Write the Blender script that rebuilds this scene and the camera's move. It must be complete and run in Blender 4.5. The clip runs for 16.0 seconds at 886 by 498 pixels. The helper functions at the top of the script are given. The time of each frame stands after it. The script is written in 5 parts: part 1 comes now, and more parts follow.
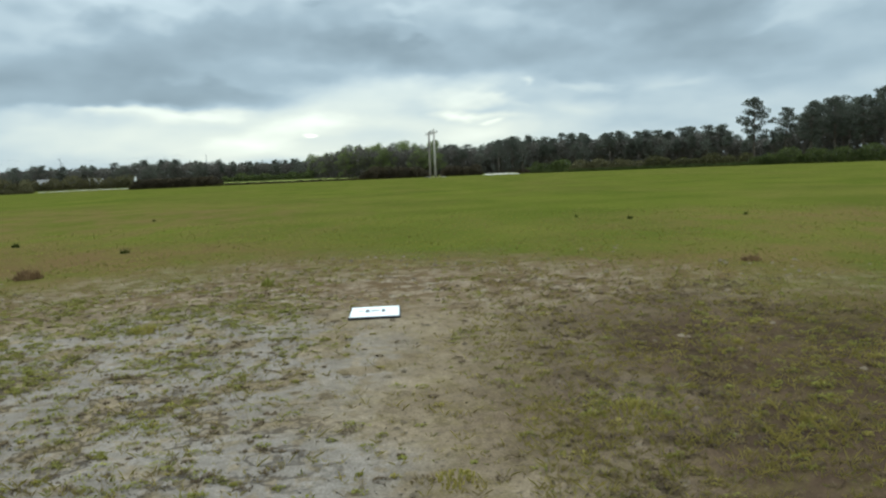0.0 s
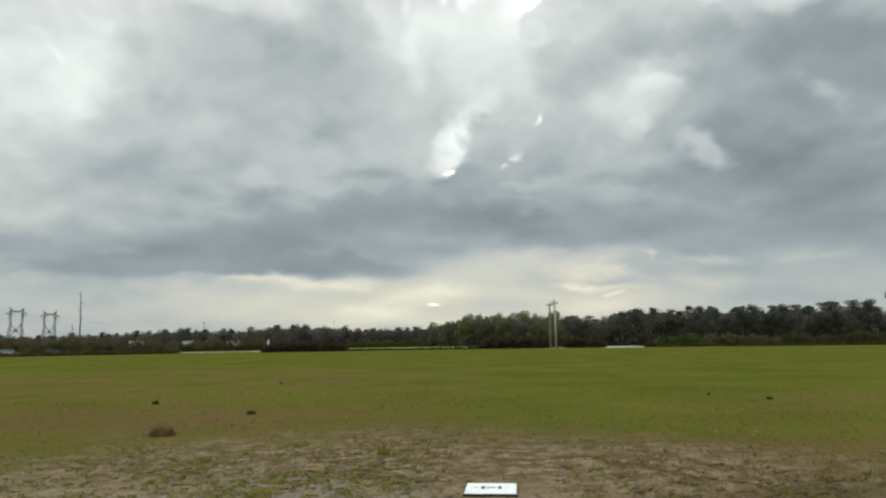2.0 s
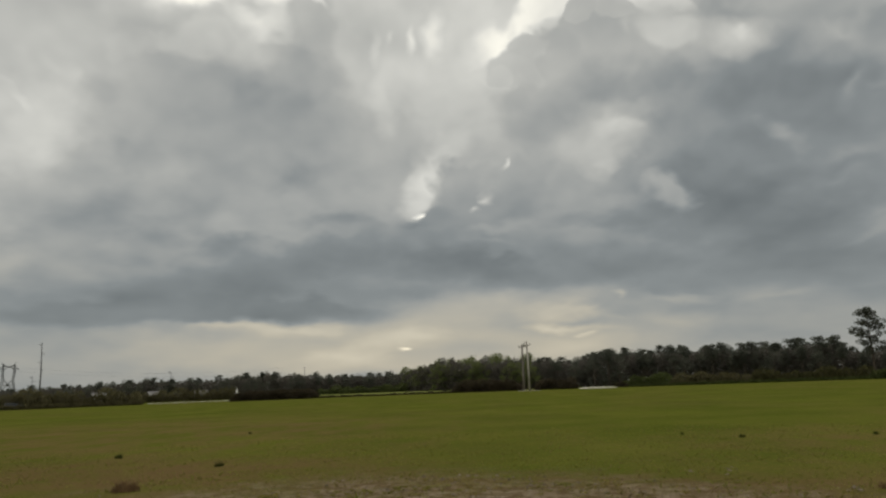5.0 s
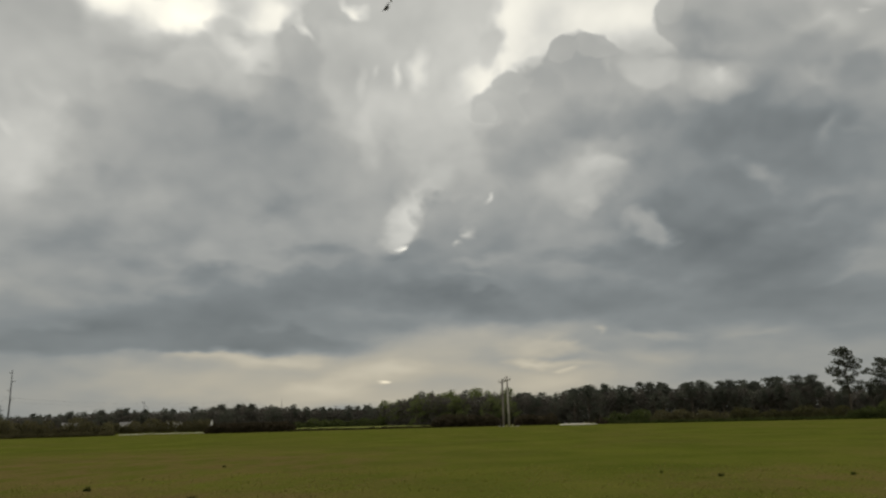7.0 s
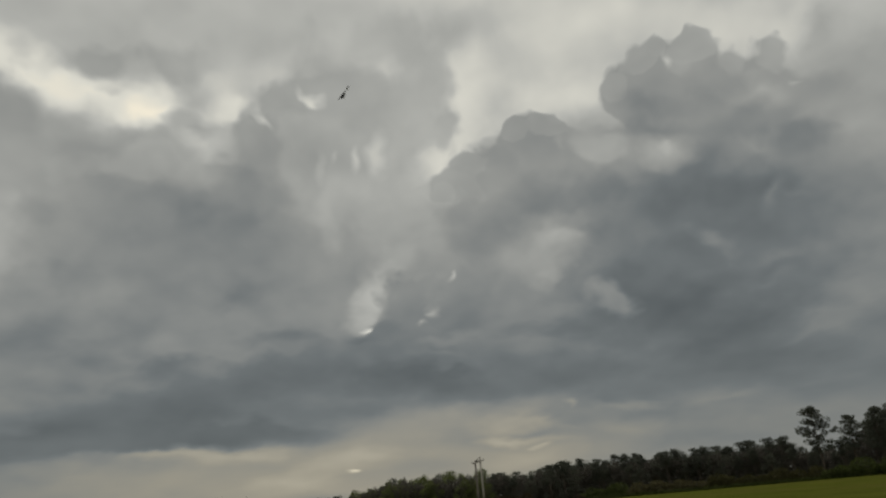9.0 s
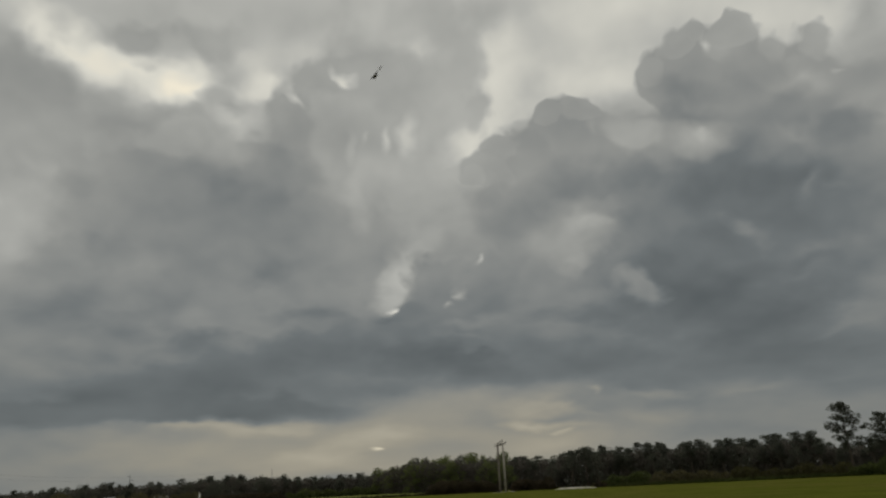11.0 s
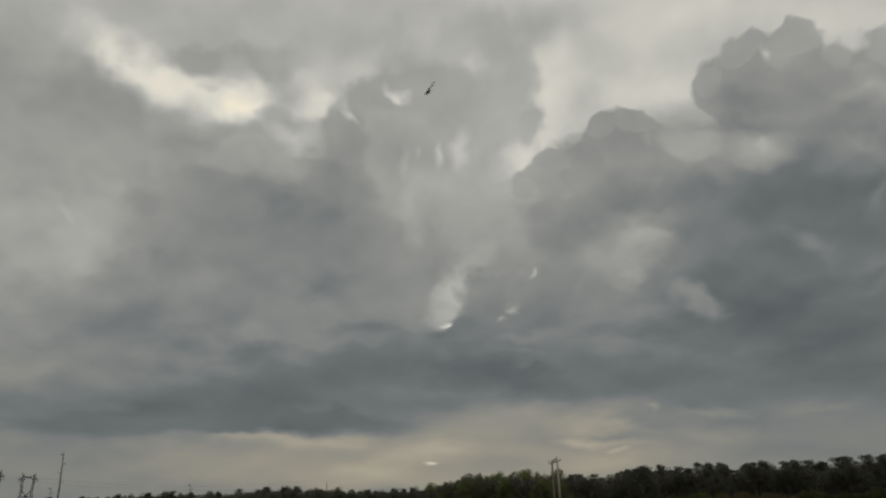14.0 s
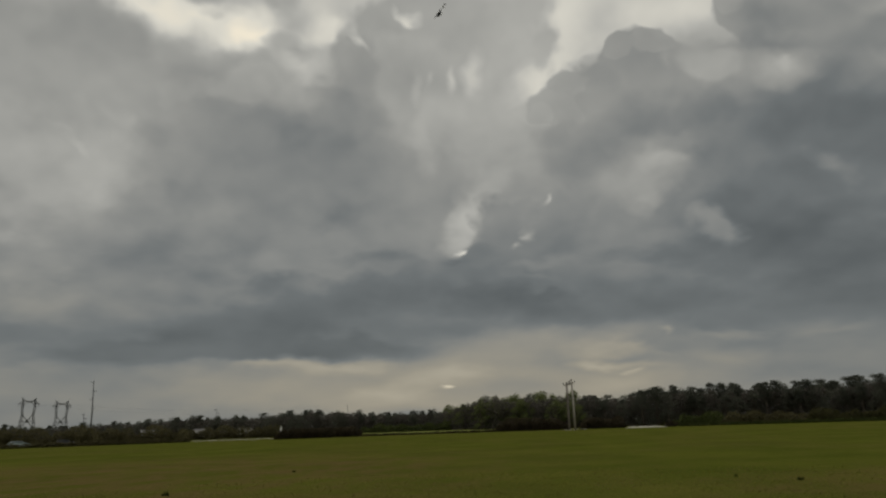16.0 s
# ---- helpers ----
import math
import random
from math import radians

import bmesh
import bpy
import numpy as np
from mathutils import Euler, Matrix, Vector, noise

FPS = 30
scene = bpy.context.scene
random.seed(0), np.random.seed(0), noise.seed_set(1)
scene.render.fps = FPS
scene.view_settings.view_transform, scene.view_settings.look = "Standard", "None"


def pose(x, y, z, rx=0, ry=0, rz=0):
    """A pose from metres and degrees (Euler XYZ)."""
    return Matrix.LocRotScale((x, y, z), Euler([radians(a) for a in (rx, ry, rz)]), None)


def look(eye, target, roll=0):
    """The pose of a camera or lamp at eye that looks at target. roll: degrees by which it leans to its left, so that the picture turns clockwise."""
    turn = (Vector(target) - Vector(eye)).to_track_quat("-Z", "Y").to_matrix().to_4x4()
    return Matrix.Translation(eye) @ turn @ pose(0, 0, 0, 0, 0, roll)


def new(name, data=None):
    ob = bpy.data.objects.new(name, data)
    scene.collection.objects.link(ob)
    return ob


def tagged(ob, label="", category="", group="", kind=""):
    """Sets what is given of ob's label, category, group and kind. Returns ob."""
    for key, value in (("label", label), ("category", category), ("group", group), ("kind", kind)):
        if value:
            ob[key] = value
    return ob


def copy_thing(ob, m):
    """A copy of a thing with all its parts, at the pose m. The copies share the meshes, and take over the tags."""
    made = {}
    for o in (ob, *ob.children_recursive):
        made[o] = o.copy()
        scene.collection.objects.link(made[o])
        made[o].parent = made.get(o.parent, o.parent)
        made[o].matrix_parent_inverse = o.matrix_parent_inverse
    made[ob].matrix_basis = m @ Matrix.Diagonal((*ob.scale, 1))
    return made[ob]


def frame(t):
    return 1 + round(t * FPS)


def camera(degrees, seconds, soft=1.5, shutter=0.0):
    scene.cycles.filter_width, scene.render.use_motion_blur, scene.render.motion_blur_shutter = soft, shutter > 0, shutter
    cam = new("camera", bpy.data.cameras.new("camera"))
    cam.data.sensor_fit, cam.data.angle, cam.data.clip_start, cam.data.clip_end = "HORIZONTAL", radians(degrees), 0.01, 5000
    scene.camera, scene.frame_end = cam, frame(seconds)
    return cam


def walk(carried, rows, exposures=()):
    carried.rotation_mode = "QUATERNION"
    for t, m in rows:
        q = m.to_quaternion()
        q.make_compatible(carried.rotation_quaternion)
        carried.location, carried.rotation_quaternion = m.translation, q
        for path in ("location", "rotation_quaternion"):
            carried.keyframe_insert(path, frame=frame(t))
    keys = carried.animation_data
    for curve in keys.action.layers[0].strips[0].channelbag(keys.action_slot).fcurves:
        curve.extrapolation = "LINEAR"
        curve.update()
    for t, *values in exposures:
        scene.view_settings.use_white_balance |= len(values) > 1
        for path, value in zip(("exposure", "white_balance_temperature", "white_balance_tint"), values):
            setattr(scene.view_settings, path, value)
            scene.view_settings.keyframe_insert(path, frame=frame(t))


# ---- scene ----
EYE = Vector((0.0, 0.0, 1.6))


def aim(yaw, pitch, roll):
    """A pose at the standing eye: degrees to the left, up, and of lean."""
    a, b = radians(yaw), radians(pitch)
    way = Vector((-math.sin(a) * math.cos(b), math.cos(a) * math.cos(b), math.sin(b)))
    return look(EYE, EYE + way, roll)


cam = camera(65.13, 16.0, soft=2.4)
walk(cam, [
    (0.0, aim(0.00, -6.51, -2.28)),
    (0.5, aim(0.32, -4.52, -1.29)),
    (1.0, aim(3.04, 0.27, -0.26)),
    (1.5, aim(7.11, 5.43, -0.41)),
    (2.0, aim(9.43, 7.70, -0.83)),
    (2.5, aim(10.09, 8.49, -0.62)),
    (3.0, aim(9.28, 9.09, -0.18)),
    (3.5, aim(8.98, 9.38, 0.18)),
    (4.0, aim(8.55, 10.36, -0.59)),
    (6.5, aim(5.39, 12.23, -2.59)),
    (7.0, aim(5.31, 13.88, -1.38)),
    (7.5, aim(4.48, 14.54, -1.97)),
    (8.0, aim(3.25, 17.02, -3.67)),
    (8.5, aim(2.46, 18.70, -4.39)),
    (9.0, aim(1.79, 20.22, -5.20)),
    (9.5, aim(2.53, 20.68, -4.73)),
    (12.0, aim(4.36, 17.97, -2.13)),
    (12.5, aim(3.64, 18.52, -2.03)),
    (13.0, aim(4.59, 18.74, -1.89)),
    (13.5, aim(7.05, 18.70, -1.07)),
    (14.0, aim(8.94, 20.27, -1.35)),
    (14.5, aim(9.80, 19.75, -1.93)),
    (15.0, aim(9.84, 18.29, -1.91)),
    (15.5, aim(9.06, 16.13, -2.02)),
    (16.0, aim(10.35, 14.35, -1.89)),
], exposures=[
    (0.0, 1.85, 5550, 2),
    (1.0, 1.68, 5750, 3),
    (1.5, 1.6, 5950, 4),
    (2.0, 1.45, 6300, 8),
    (3.0, 1.2, 6500, 10),
    (3.5, 1.1, 6550, 11),
    (6.5, 0.8, 6700, 12),
    (8.0, 0.62, 6650, 12),
    (9.0, 0.28, 6600, 11),
    (16.0, 0.24, 6700, 12),
])

# ---- sky ----
ZENITH = 1.2
world = bpy.data.worlds.new("overcast_sky")
scene.world = world
world.use_nodes = True
sky_nodes, sky_links = world.node_tree.nodes, world.node_tree.links
sky_nodes.clear()


def sky_node(kind, **settings):
    node = sky_nodes.new(kind)
    for key, value in settings.items():
        setattr(node, key, value)
    return node


def feed(socket, value):
    if isinstance(value, (int, float, tuple)):
        socket.default_value = value
    else:
        sky_links.new(value, socket)


def calc(op, a, b=0.0, c=0.0):
    node = sky_node("ShaderNodeMath", operation=op)
    for socket, value in zip(node.inputs, (a, b, c)):
        feed(socket, value)
    return node.outputs[0]


def vec(op, a, b=(0.0, 0.0, 0.0), scale=None):
    node = sky_node("ShaderNodeVectorMath", operation=op)
    feed(node.inputs[0], a)
    feed(node.inputs[1], b)
    if scale is not None:
        feed(node.inputs["Scale"], scale)
    return node.outputs["Value"] if op == "LENGTH" else node.outputs[0]


def sky_noise(where, scale, detail, rough=0.55):
    node = sky_node("ShaderNodeTexNoise")
    feed(node.inputs["Vector"], where)
    node.inputs["Scale"].default_value = scale
    node.inputs["Detail"].default_value = detail
    node.inputs["Roughness"].default_value = rough
    return node.outputs


def ease(value, lo, hi, to_lo=0.0, to_hi=1.0):
    node = sky_node("ShaderNodeMapRange", interpolation_type="SMOOTHSTEP")
    for socket, v in zip(node.inputs, (value, lo, hi, to_lo, to_hi)):
        feed(socket, v)
    return node.outputs[0]


coords = sky_node("ShaderNodeTexCoord").outputs["Generated"]
unit = vec("NORMALIZE", coords)
split = sky_node("ShaderNodeSeparateXYZ")
feed(split.inputs[0], unit)
dx, dy, dz = split.outputs
right_deg = calc("MULTIPLY", calc("ARCTAN2", dx, dy), 180 / math.pi)
up_deg = calc("MULTIPLY", calc("ARCSINE", dz), 180 / math.pi)
join = sky_node("ShaderNodeCombineXYZ")
feed(join.inputs[0], right_deg)
feed(join.inputs[1], up_deg)
chart = join.outputs[0]

# lumps overhead, drawn out into streaks towards the horizon
def deck_of(rise):
    z = calc("ADD", dz, rise)
    bent = calc("ADD", calc("MULTIPLY", z, 1.15), calc("MULTIPLY", calc("SUBTRACT", 1.0, calc("EXPONENT", calc("MULTIPLY", z, -8.5))), 0.36))
    node = sky_node("ShaderNodeCombineXYZ")
    for socket, value in zip(node.inputs, (dx, dy, bent)):
        feed(socket, value)
    return node.outputs[0]


deck, deck_above = deck_of(0.0), deck_of(0.022)
drift_big = vec("SUBTRACT", sky_noise(deck, 3.2, 3.0, 0.5)["Color"], (0.5, 0.5, 0.5))
drift_small = vec("SUBTRACT", sky_noise(deck, 9.5, 2.5, 0.45)["Color"], (0.5, 0.5, 0.5))
flat = ease(up_deg, 2.0, 16.0, 0.25, 1.0)
drift_fine = vec("SUBTRACT", sky_noise(deck, 24.0, 2.0, 0.5)["Color"], (0.5, 0.5, 0.5))
drift = vec("ADD", vec("SCALE", drift_big, scale=2.4), vec("SCALE", drift_small, scale=4.2))
drift = vec("ADD", drift, vec("SCALE", drift_fine, scale=1.8))
join2 = sky_node("ShaderNodeCombineXYZ")
join2.inputs[0].default_value = 1.0
feed(join2.inputs[1], flat)
chart_bent = vec("ADD", chart, vec("MULTIPLY", drift, join2.outputs[0]))

def lumps_at(where):
    """Rounded heads of three sizes, as on heaped clouds: high in a head's middle, low in the creases."""
    total = None
    for size, amount in ((5.0, 1.0), (2.2, 0.55), (1.0, 0.28)):
        node = sky_node("ShaderNodeTexVoronoi", voronoi_dimensions="2D", feature="SMOOTH_F1")
        feed(node.inputs["Vector"], where)
        node.inputs["Scale"].default_value = 1 / size
        node.inputs["Smoothness"].default_value = 0.5
        head = calc("MULTIPLY", calc("SUBTRACT", 0.42, node.outputs["Distance"]), amount)
        total = head if total is None else calc("ADD", total, head)
    return total


# heads lie flatter towards the horizon
join3 = sky_node("ShaderNodeCombineXYZ")
feed(join3.inputs[0], right_deg)
feed(join3.inputs[1], calc("ADD", up_deg, ease(up_deg, 0.0, 18.0, -14.0, 0.0)))
heads_chart = vec("ADD", join3.outputs[0], vec("SCALE", vec("ADD", drift_small, vec("SCALE", drift_fine, scale=0.35)), scale=2.4))
heads = lumps_at(heads_chart)

tone = ease(up_deg, 2.0, 8.0, 0.46, 0.43)
tone = calc("ADD", tone, ease(up_deg, 8.0, 26.0, 0.0, 0.12))
tone = calc("ADD", tone, ease(up_deg, 26.0, 40.0, 0.0, 0.12))


cloud_count = 0


def cloud(az, el, wide, high, tilt, value, soft, cover, lump):
    """One cloud of the deck: its middle and half-size in degrees (azimuth to the left), its lean, tone, softness, cover and how far its heads stand out."""
    global tone, chart_bent, cloud_count
    cloud_count += 1
    if cloud_count % 15 == 0:
        # a link that makes the clouds be worked out a few at a time
        chart_bent = vec("ADD", chart_bent, vec("SCALE", (1.0, 1.0, 0.0), scale=calc("MULTIPLY", tone, 1e-5)))
    place = sky_node("ShaderNodeMapping", vector_type="TEXTURE")
    feed(place.inputs["Vector"], chart_bent)
    place.inputs["Location"].default_value = (-az, el, 0)
    place.inputs["Rotation"].default_value = (0, 0, radians(tilt))
    place.inputs["Scale"].default_value = (wide, high, 1)
    reach = calc("MULTIPLY_ADD", calc("SUBTRACT", heads, 0.2), -1.6 * lump / math.sqrt(wide * high), vec("LENGTH", place.outputs[0]))
    mask = ease(reach, 1.15, 1.15 - 1.1 * soft, 0.0, cover)
    mix = sky_node("ShaderNodeMix", data_type="FLOAT")
    feed(mix.inputs[0], mask)
    feed(mix.inputs[2], tone)
    feed(mix.inputs[3], value)
    tone = mix.outputs[0]


cloud(-7.8, 35.0, 32.63, 9.72, -8, 0.699, 1.00, 0.90, 0.6)  # pale veil
cloud(22.0, 38.0, 27.00, 4.44, 4, 0.626, 0.90, 0.85, 0.6)  # grey sheet
cloud(-1.5, 37.4, 6.58, 1.69, 3, 0.618, 0.90, 0.70, 0.6)  # grey sheet
cloud(-5.7, 35.3, 4.80, 2.97, -6, 0.654, 1.00, 0.70, 0.6)  # grey sheet
cloud(-9.8, 30.9, 7.95, 2.66, 7, 0.750, 1.00, 0.90, 0.6)  # pale gap
cloud(-0.9, 30.5, 3.91, 8.59, -16, 0.762, 0.90, 0.90, 0.6)  # pale gap
cloud(1.7, 26.3, 2.94, 2.90, -40, 0.740, 0.90, 0.80, 0.6)  # pale gap
cloud(-25.9, 32.8, 15.30, 3.10, -17, 0.730, 0.90, 0.80, 0.6)  # pale gap
cloud(37.2, 32.3, 7.72, 2.44, -23, 0.794, 0.90, 0.90, 0.6)  # yellow bank
cloud(33.3, 31.8, 5.08, 2.25, -7, 0.797, 0.90, 0.80, 0.6)  # yellow bank
cloud(28.2, 30.9, 5.96, 2.52, 0, 0.841, 0.90, 0.90, 0.6)  # yellow bank
cloud(27.7, 30.2, 3.69, 1.18, 5, 0.911, 1.00, 0.90, 0.6)  # yellow bank
cloud(20.0, 31.4, 4.74, 2.31, -26, 0.780, 0.90, 0.85, 0.6)  # yellow bank
cloud(22.3, 28.9, 3.37, 1.31, -3, 0.789, 0.90, 0.80, 0.6)  # yellow bank
cloud(19.2, 34.2, 7.75, 1.91, 13, 0.680, 1.00, 0.70, 0.6)  # pale gap
cloud(31.6, 34.1, 3.36, 1.61, 3, 0.560, 0.60, 0.85, 0.8)  # grey puff
cloud(25.8, 34.6, 4.62, 1.85, 4, 0.576, 0.60, 0.85, 0.8)  # grey puff
cloud(36.3, 34.5, 3.40, 1.14, 14, 0.640, 0.80, 0.70, 0.8)  # grey puff
cloud(30.2, 31.8, 1.57, 0.66, 1, 0.674, 0.80, 0.70, 0.6)  # grey puff
cloud(24.3, 30.4, 2.31, 1.02, 11, 0.605, 0.70, 0.85, 0.5)  # grey puff
cloud(27.4, 19.4, 22.32, 10.85, -1, 0.522, 0.45, 0.92, 1.2)  # broad cloud
cloud(39.3, 28.6, 4.82, 4.33, -17, 0.532, 0.50, 0.90, 1.0)  # broad cloud
cloud(35.3, 25.5, 6.74, 2.85, -1, 0.547, 0.50, 0.85, 1.0)  # broad cloud
cloud(26.8, 26.9, 4.99, 2.15, -0, 0.588, 0.50, 0.85, 1.0)  # broad cloud
cloud(38.2, 19.7, 5.52, 4.67, -23, 0.643, 1.00, 0.85, 0.8)  # pale side
cloud(37.1, 23.5, 1.33, 1.60, 11, 0.591, 1.00, 0.60, 0.6)  # pale side
cloud(36.0, 12.3, 4.61, 2.40, 5, 0.495, 1.00, 0.60, 0.6)  # pale side
cloud(37.1, 13.0, 1.39, 0.55, 6, 0.521, 1.00, 0.70, 0.6)  # pale side
cloud(22.1, 20.3, 11.91, 7.60, 4, 0.465, 0.90, 0.80, 0.8)  # broad cloud core
cloud(34.1, 22.8, 2.39, 1.65, 9, 0.482, 0.90, 0.70, 0.8)  # shaded hollow
cloud(18.9, 25.5, 4.37, 3.16, 22, 0.463, 0.90, 0.75, 0.8)  # shaded hollow
cloud(21.9, 22.8, 3.27, 1.34, 14, 0.453, 0.90, 0.60, 0.8)  # shaded hollow
cloud(26.5, 14.3, 2.52, 2.60, 3, 0.484, 1.00, 0.80, 0.8)  # pale fold
cloud(29.9, 11.7, 4.70, 1.89, 8, 0.455, 0.90, 0.80, 0.8)  # pale fold
cloud(11.6, 12.0, 5.60, 1.83, 5, 0.459, 0.90, 0.60, 0.8)  # pale fold
cloud(15.4, 16.5, 7.06, 3.68, 11, 0.450, 0.90, 0.60, 0.8)  # broad cloud core
cloud(34.0, 14.1, 4.48, 2.86, 5, 0.435, 0.90, 0.60, 0.8)  # shaded hollow
cloud(31.3, 26.9, 3.23, 1.66, 10, 0.570, 0.60, 0.60, 0.9)  # lit head
cloud(22.6, 26.3, 2.85, 1.67, 6, 0.548, 0.60, 0.60, 0.9)  # lit head
cloud(26.6, 24.3, 3.59, 1.56, 7, 0.491, 0.80, 0.60, 0.8)  # shaded fold
cloud(35.1, 16.4, 3.72, 1.84, 7, 0.476, 0.70, 0.55, 0.9)  # lit head
cloud(31.0, 18.2, 3.23, 1.69, 6, 0.453, 0.80, 0.60, 0.8)  # shaded fold
cloud(25.0, 17.0, 3.48, 2.02, 4, 0.478, 0.70, 0.55, 0.9)  # lit head
cloud(18.5, 21.0, 2.85, 2.09, 3, 0.478, 0.60, 0.55, 0.9)  # lit head
cloud(19.7, 17.3, 3.22, 1.81, 2, 0.430, 0.80, 0.60, 0.8)  # shaded fold
cloud(15.7, 23.8, 2.27, 2.10, 2, 0.509, 0.60, 0.55, 0.9)  # lit head
cloud(15.4, 13.3, 4.63, 1.18, 2, 0.411, 0.90, 0.60, 0.7)  # shaded fold
cloud(23.3, 11.4, 4.69, 1.14, 6, 0.390, 0.90, 0.60, 0.7)  # shaded fold
cloud(10.7, 29.9, 8.12, 6.60, -56, 0.589, 0.35, 0.92, 1.2)  # middle cloud
cloud(15.5, 32.8, 4.45, 1.96, 12, 0.553, 0.40, 0.90, 1.0)  # middle cloud
cloud(17.4, 29.6, 3.04, 2.65, 4, 0.539, 0.50, 0.80, 1.0)  # middle cloud
cloud(9.1, 33.0, 4.83, 3.07, 0, 0.572, 0.50, 0.85, 1.0)  # middle cloud
cloud(2.9, 33.8, 4.06, 5.24, 2, 0.599, 0.60, 0.90, 1.2)  # middle cloud
cloud(1.2, 29.5, 2.85, 2.06, 14, 0.600, 0.50, 0.90, 0.9)  # middle cloud
cloud(6.3, 36.9, 6.65, 2.54, -1, 0.618, 0.60, 0.80, 1.0)  # middle cloud
cloud(5.6, 24.4, 4.53, 5.16, -20, 0.579, 0.80, 0.85, 0.8)  # middle cloud
cloud(13.2, 25.3, 3.02, 4.11, 2, 0.562, 0.90, 0.70, 0.8)  # middle cloud
cloud(11.2, 23.5, 1.40, 4.16, -7, 0.603, 1.00, 0.70, 0.6)  # pale streak
cloud(12.1, 27.1, 0.72, 2.04, 1, 0.627, 1.00, 0.70, 0.6)  # pale streak
cloud(8.5, 27.6, 0.67, 1.91, -0, 0.712, 1.00, 0.75, 0.1)  # pale streak
cloud(6.6, 28.3, 1.04, 2.73, 3, 0.700, 1.00, 0.75, 0.1)  # pale streak
cloud(10.7, 28.1, 0.52, 1.13, 1, 0.660, 1.00, 0.60, 0.4)  # pale streak
cloud(12.9, 32.9, 1.31, 0.56, -23, 0.753, 1.00, 0.85, 0.1)  # lit edge
cloud(13.9, 33.4, 0.88, 0.43, -32, 0.699, 1.00, 0.60, 0.1)  # lit edge
cloud(17.2, 30.6, 1.88, 0.43, -37, 0.730, 1.00, 0.70, 0.1)  # lit edge
cloud(-22.8, 18.1, 13.04, 8.40, -15, 0.487, 0.30, 0.95, 1.3)  # dark cloud
cloud(-8.3, 23.0, 9.16, 5.91, -12, 0.509, 0.30, 0.95, 1.2)  # dark cloud
cloud(-6.8, 27.0, 3.75, 3.37, -6, 0.524, 0.20, 0.95, 0.8)  # dark cloud shoulder
cloud(-8.5, 28.8, 2.25, 1.42, -14, 0.561, 0.20, 0.90, 0.6)  # dark cloud shoulder
cloud(-5.4, 29.0, 1.74, 1.34, -6, 0.550, 0.20, 0.90, 0.6)  # cauliflower edge
cloud(-2.9, 25.6, 2.47, 1.88, -32, 0.511, 0.25, 0.90, 0.7)  # cauliflower edge
cloud(-1.1, 26.2, 1.63, 1.10, -4, 0.535, 0.25, 0.90, 0.5)  # cauliflower edge
cloud(0.0, 24.2, 3.03, 1.67, -13, 0.525, 0.30, 0.90, 0.7)  # cauliflower edge
cloud(1.7, 23.9, 1.21, 0.74, -12, 0.548, 0.30, 0.85, 0.5)  # cauliflower edge
cloud(-0.5, 20.9, 3.71, 2.88, -4, 0.491, 0.35, 0.90, 0.9)  # dark cloud
cloud(-21.1, 29.2, 7.06, 3.93, -10, 0.541, 0.20, 0.95, 1.1)  # dark cloud top
cloud(-26.8, 27.3, 6.39, 4.18, -16, 0.536, 0.25, 0.95, 1.1)  # dark cloud top
cloud(-17.0, 29.3, 2.89, 2.38, -11, 0.547, 0.20, 0.95, 0.7)  # cauliflower edge
cloud(-15.9, 30.7, 1.62, 1.35, -11, 0.569, 0.25, 0.90, 0.6)  # cauliflower edge
cloud(-18.3, 32.4, 1.93, 1.52, 5, 0.578, 0.20, 0.90, 0.7)  # cauliflower edge
cloud(-19.8, 32.9, 0.93, 0.89, -13, 0.584, 0.25, 0.90, 0.4)  # cauliflower edge
cloud(-23.0, 31.8, 2.46, 1.60, -15, 0.575, 0.20, 0.90, 0.8)  # cauliflower edge
cloud(-26.0, 30.4, 1.91, 1.65, -16, 0.570, 0.25, 0.90, 0.7)  # cauliflower edge
cloud(-29.2, 29.8, 1.88, 1.61, -18, 0.567, 0.25, 0.90, 0.7)  # cauliflower edge
cloud(-32.5, 29.8, 2.20, 2.22, -20, 0.568, 0.80, 0.80, 0.8)  # dark cloud top
cloud(-18.2, 28.3, 3.42, 1.69, -12, 0.496, 0.80, 0.80, 0.8)  # shaded fold
cloud(-22.9, 28.3, 2.57, 1.39, -14, 0.507, 0.70, 0.75, 0.8)  # shaded fold
cloud(-21.4, 30.8, 2.21, 1.23, -5, 0.584, 0.60, 0.70, 0.8)  # lit head
cloud(-25.2, 26.0, 3.24, 1.87, -15, 0.468, 0.70, 0.80, 0.8)  # shaded fold
cloud(-28.4, 25.8, 2.30, 1.58, -16, 0.483, 0.80, 0.70, 0.8)  # shaded fold
cloud(-27.5, 28.9, 1.76, 1.02, -17, 0.575, 0.60, 0.60, 0.7)  # lit head
cloud(-29.0, 23.4, 3.33, 1.82, -16, 0.445, 0.70, 0.80, 0.8)  # shaded fold
cloud(-20.4, 31.6, 0.73, 1.22, -14, 0.711, 1.00, 0.80, 0.4)  # pale notch
cloud(-27.6, 30.6, 0.57, 0.70, -17, 0.691, 1.00, 0.60, 0.4)  # pale notch
cloud(-30.3, 27.8, 1.30, 0.61, -28, 0.678, 1.00, 0.75, 0.5)  # pale notch
cloud(-27.7, 27.6, 3.16, 1.18, -16, 0.608, 1.00, 0.70, 0.8)  # lit shoulder
cloud(-23.9, 29.7, 3.42, 1.61, -15, 0.571, 1.00, 0.50, 0.8)  # lit shoulder
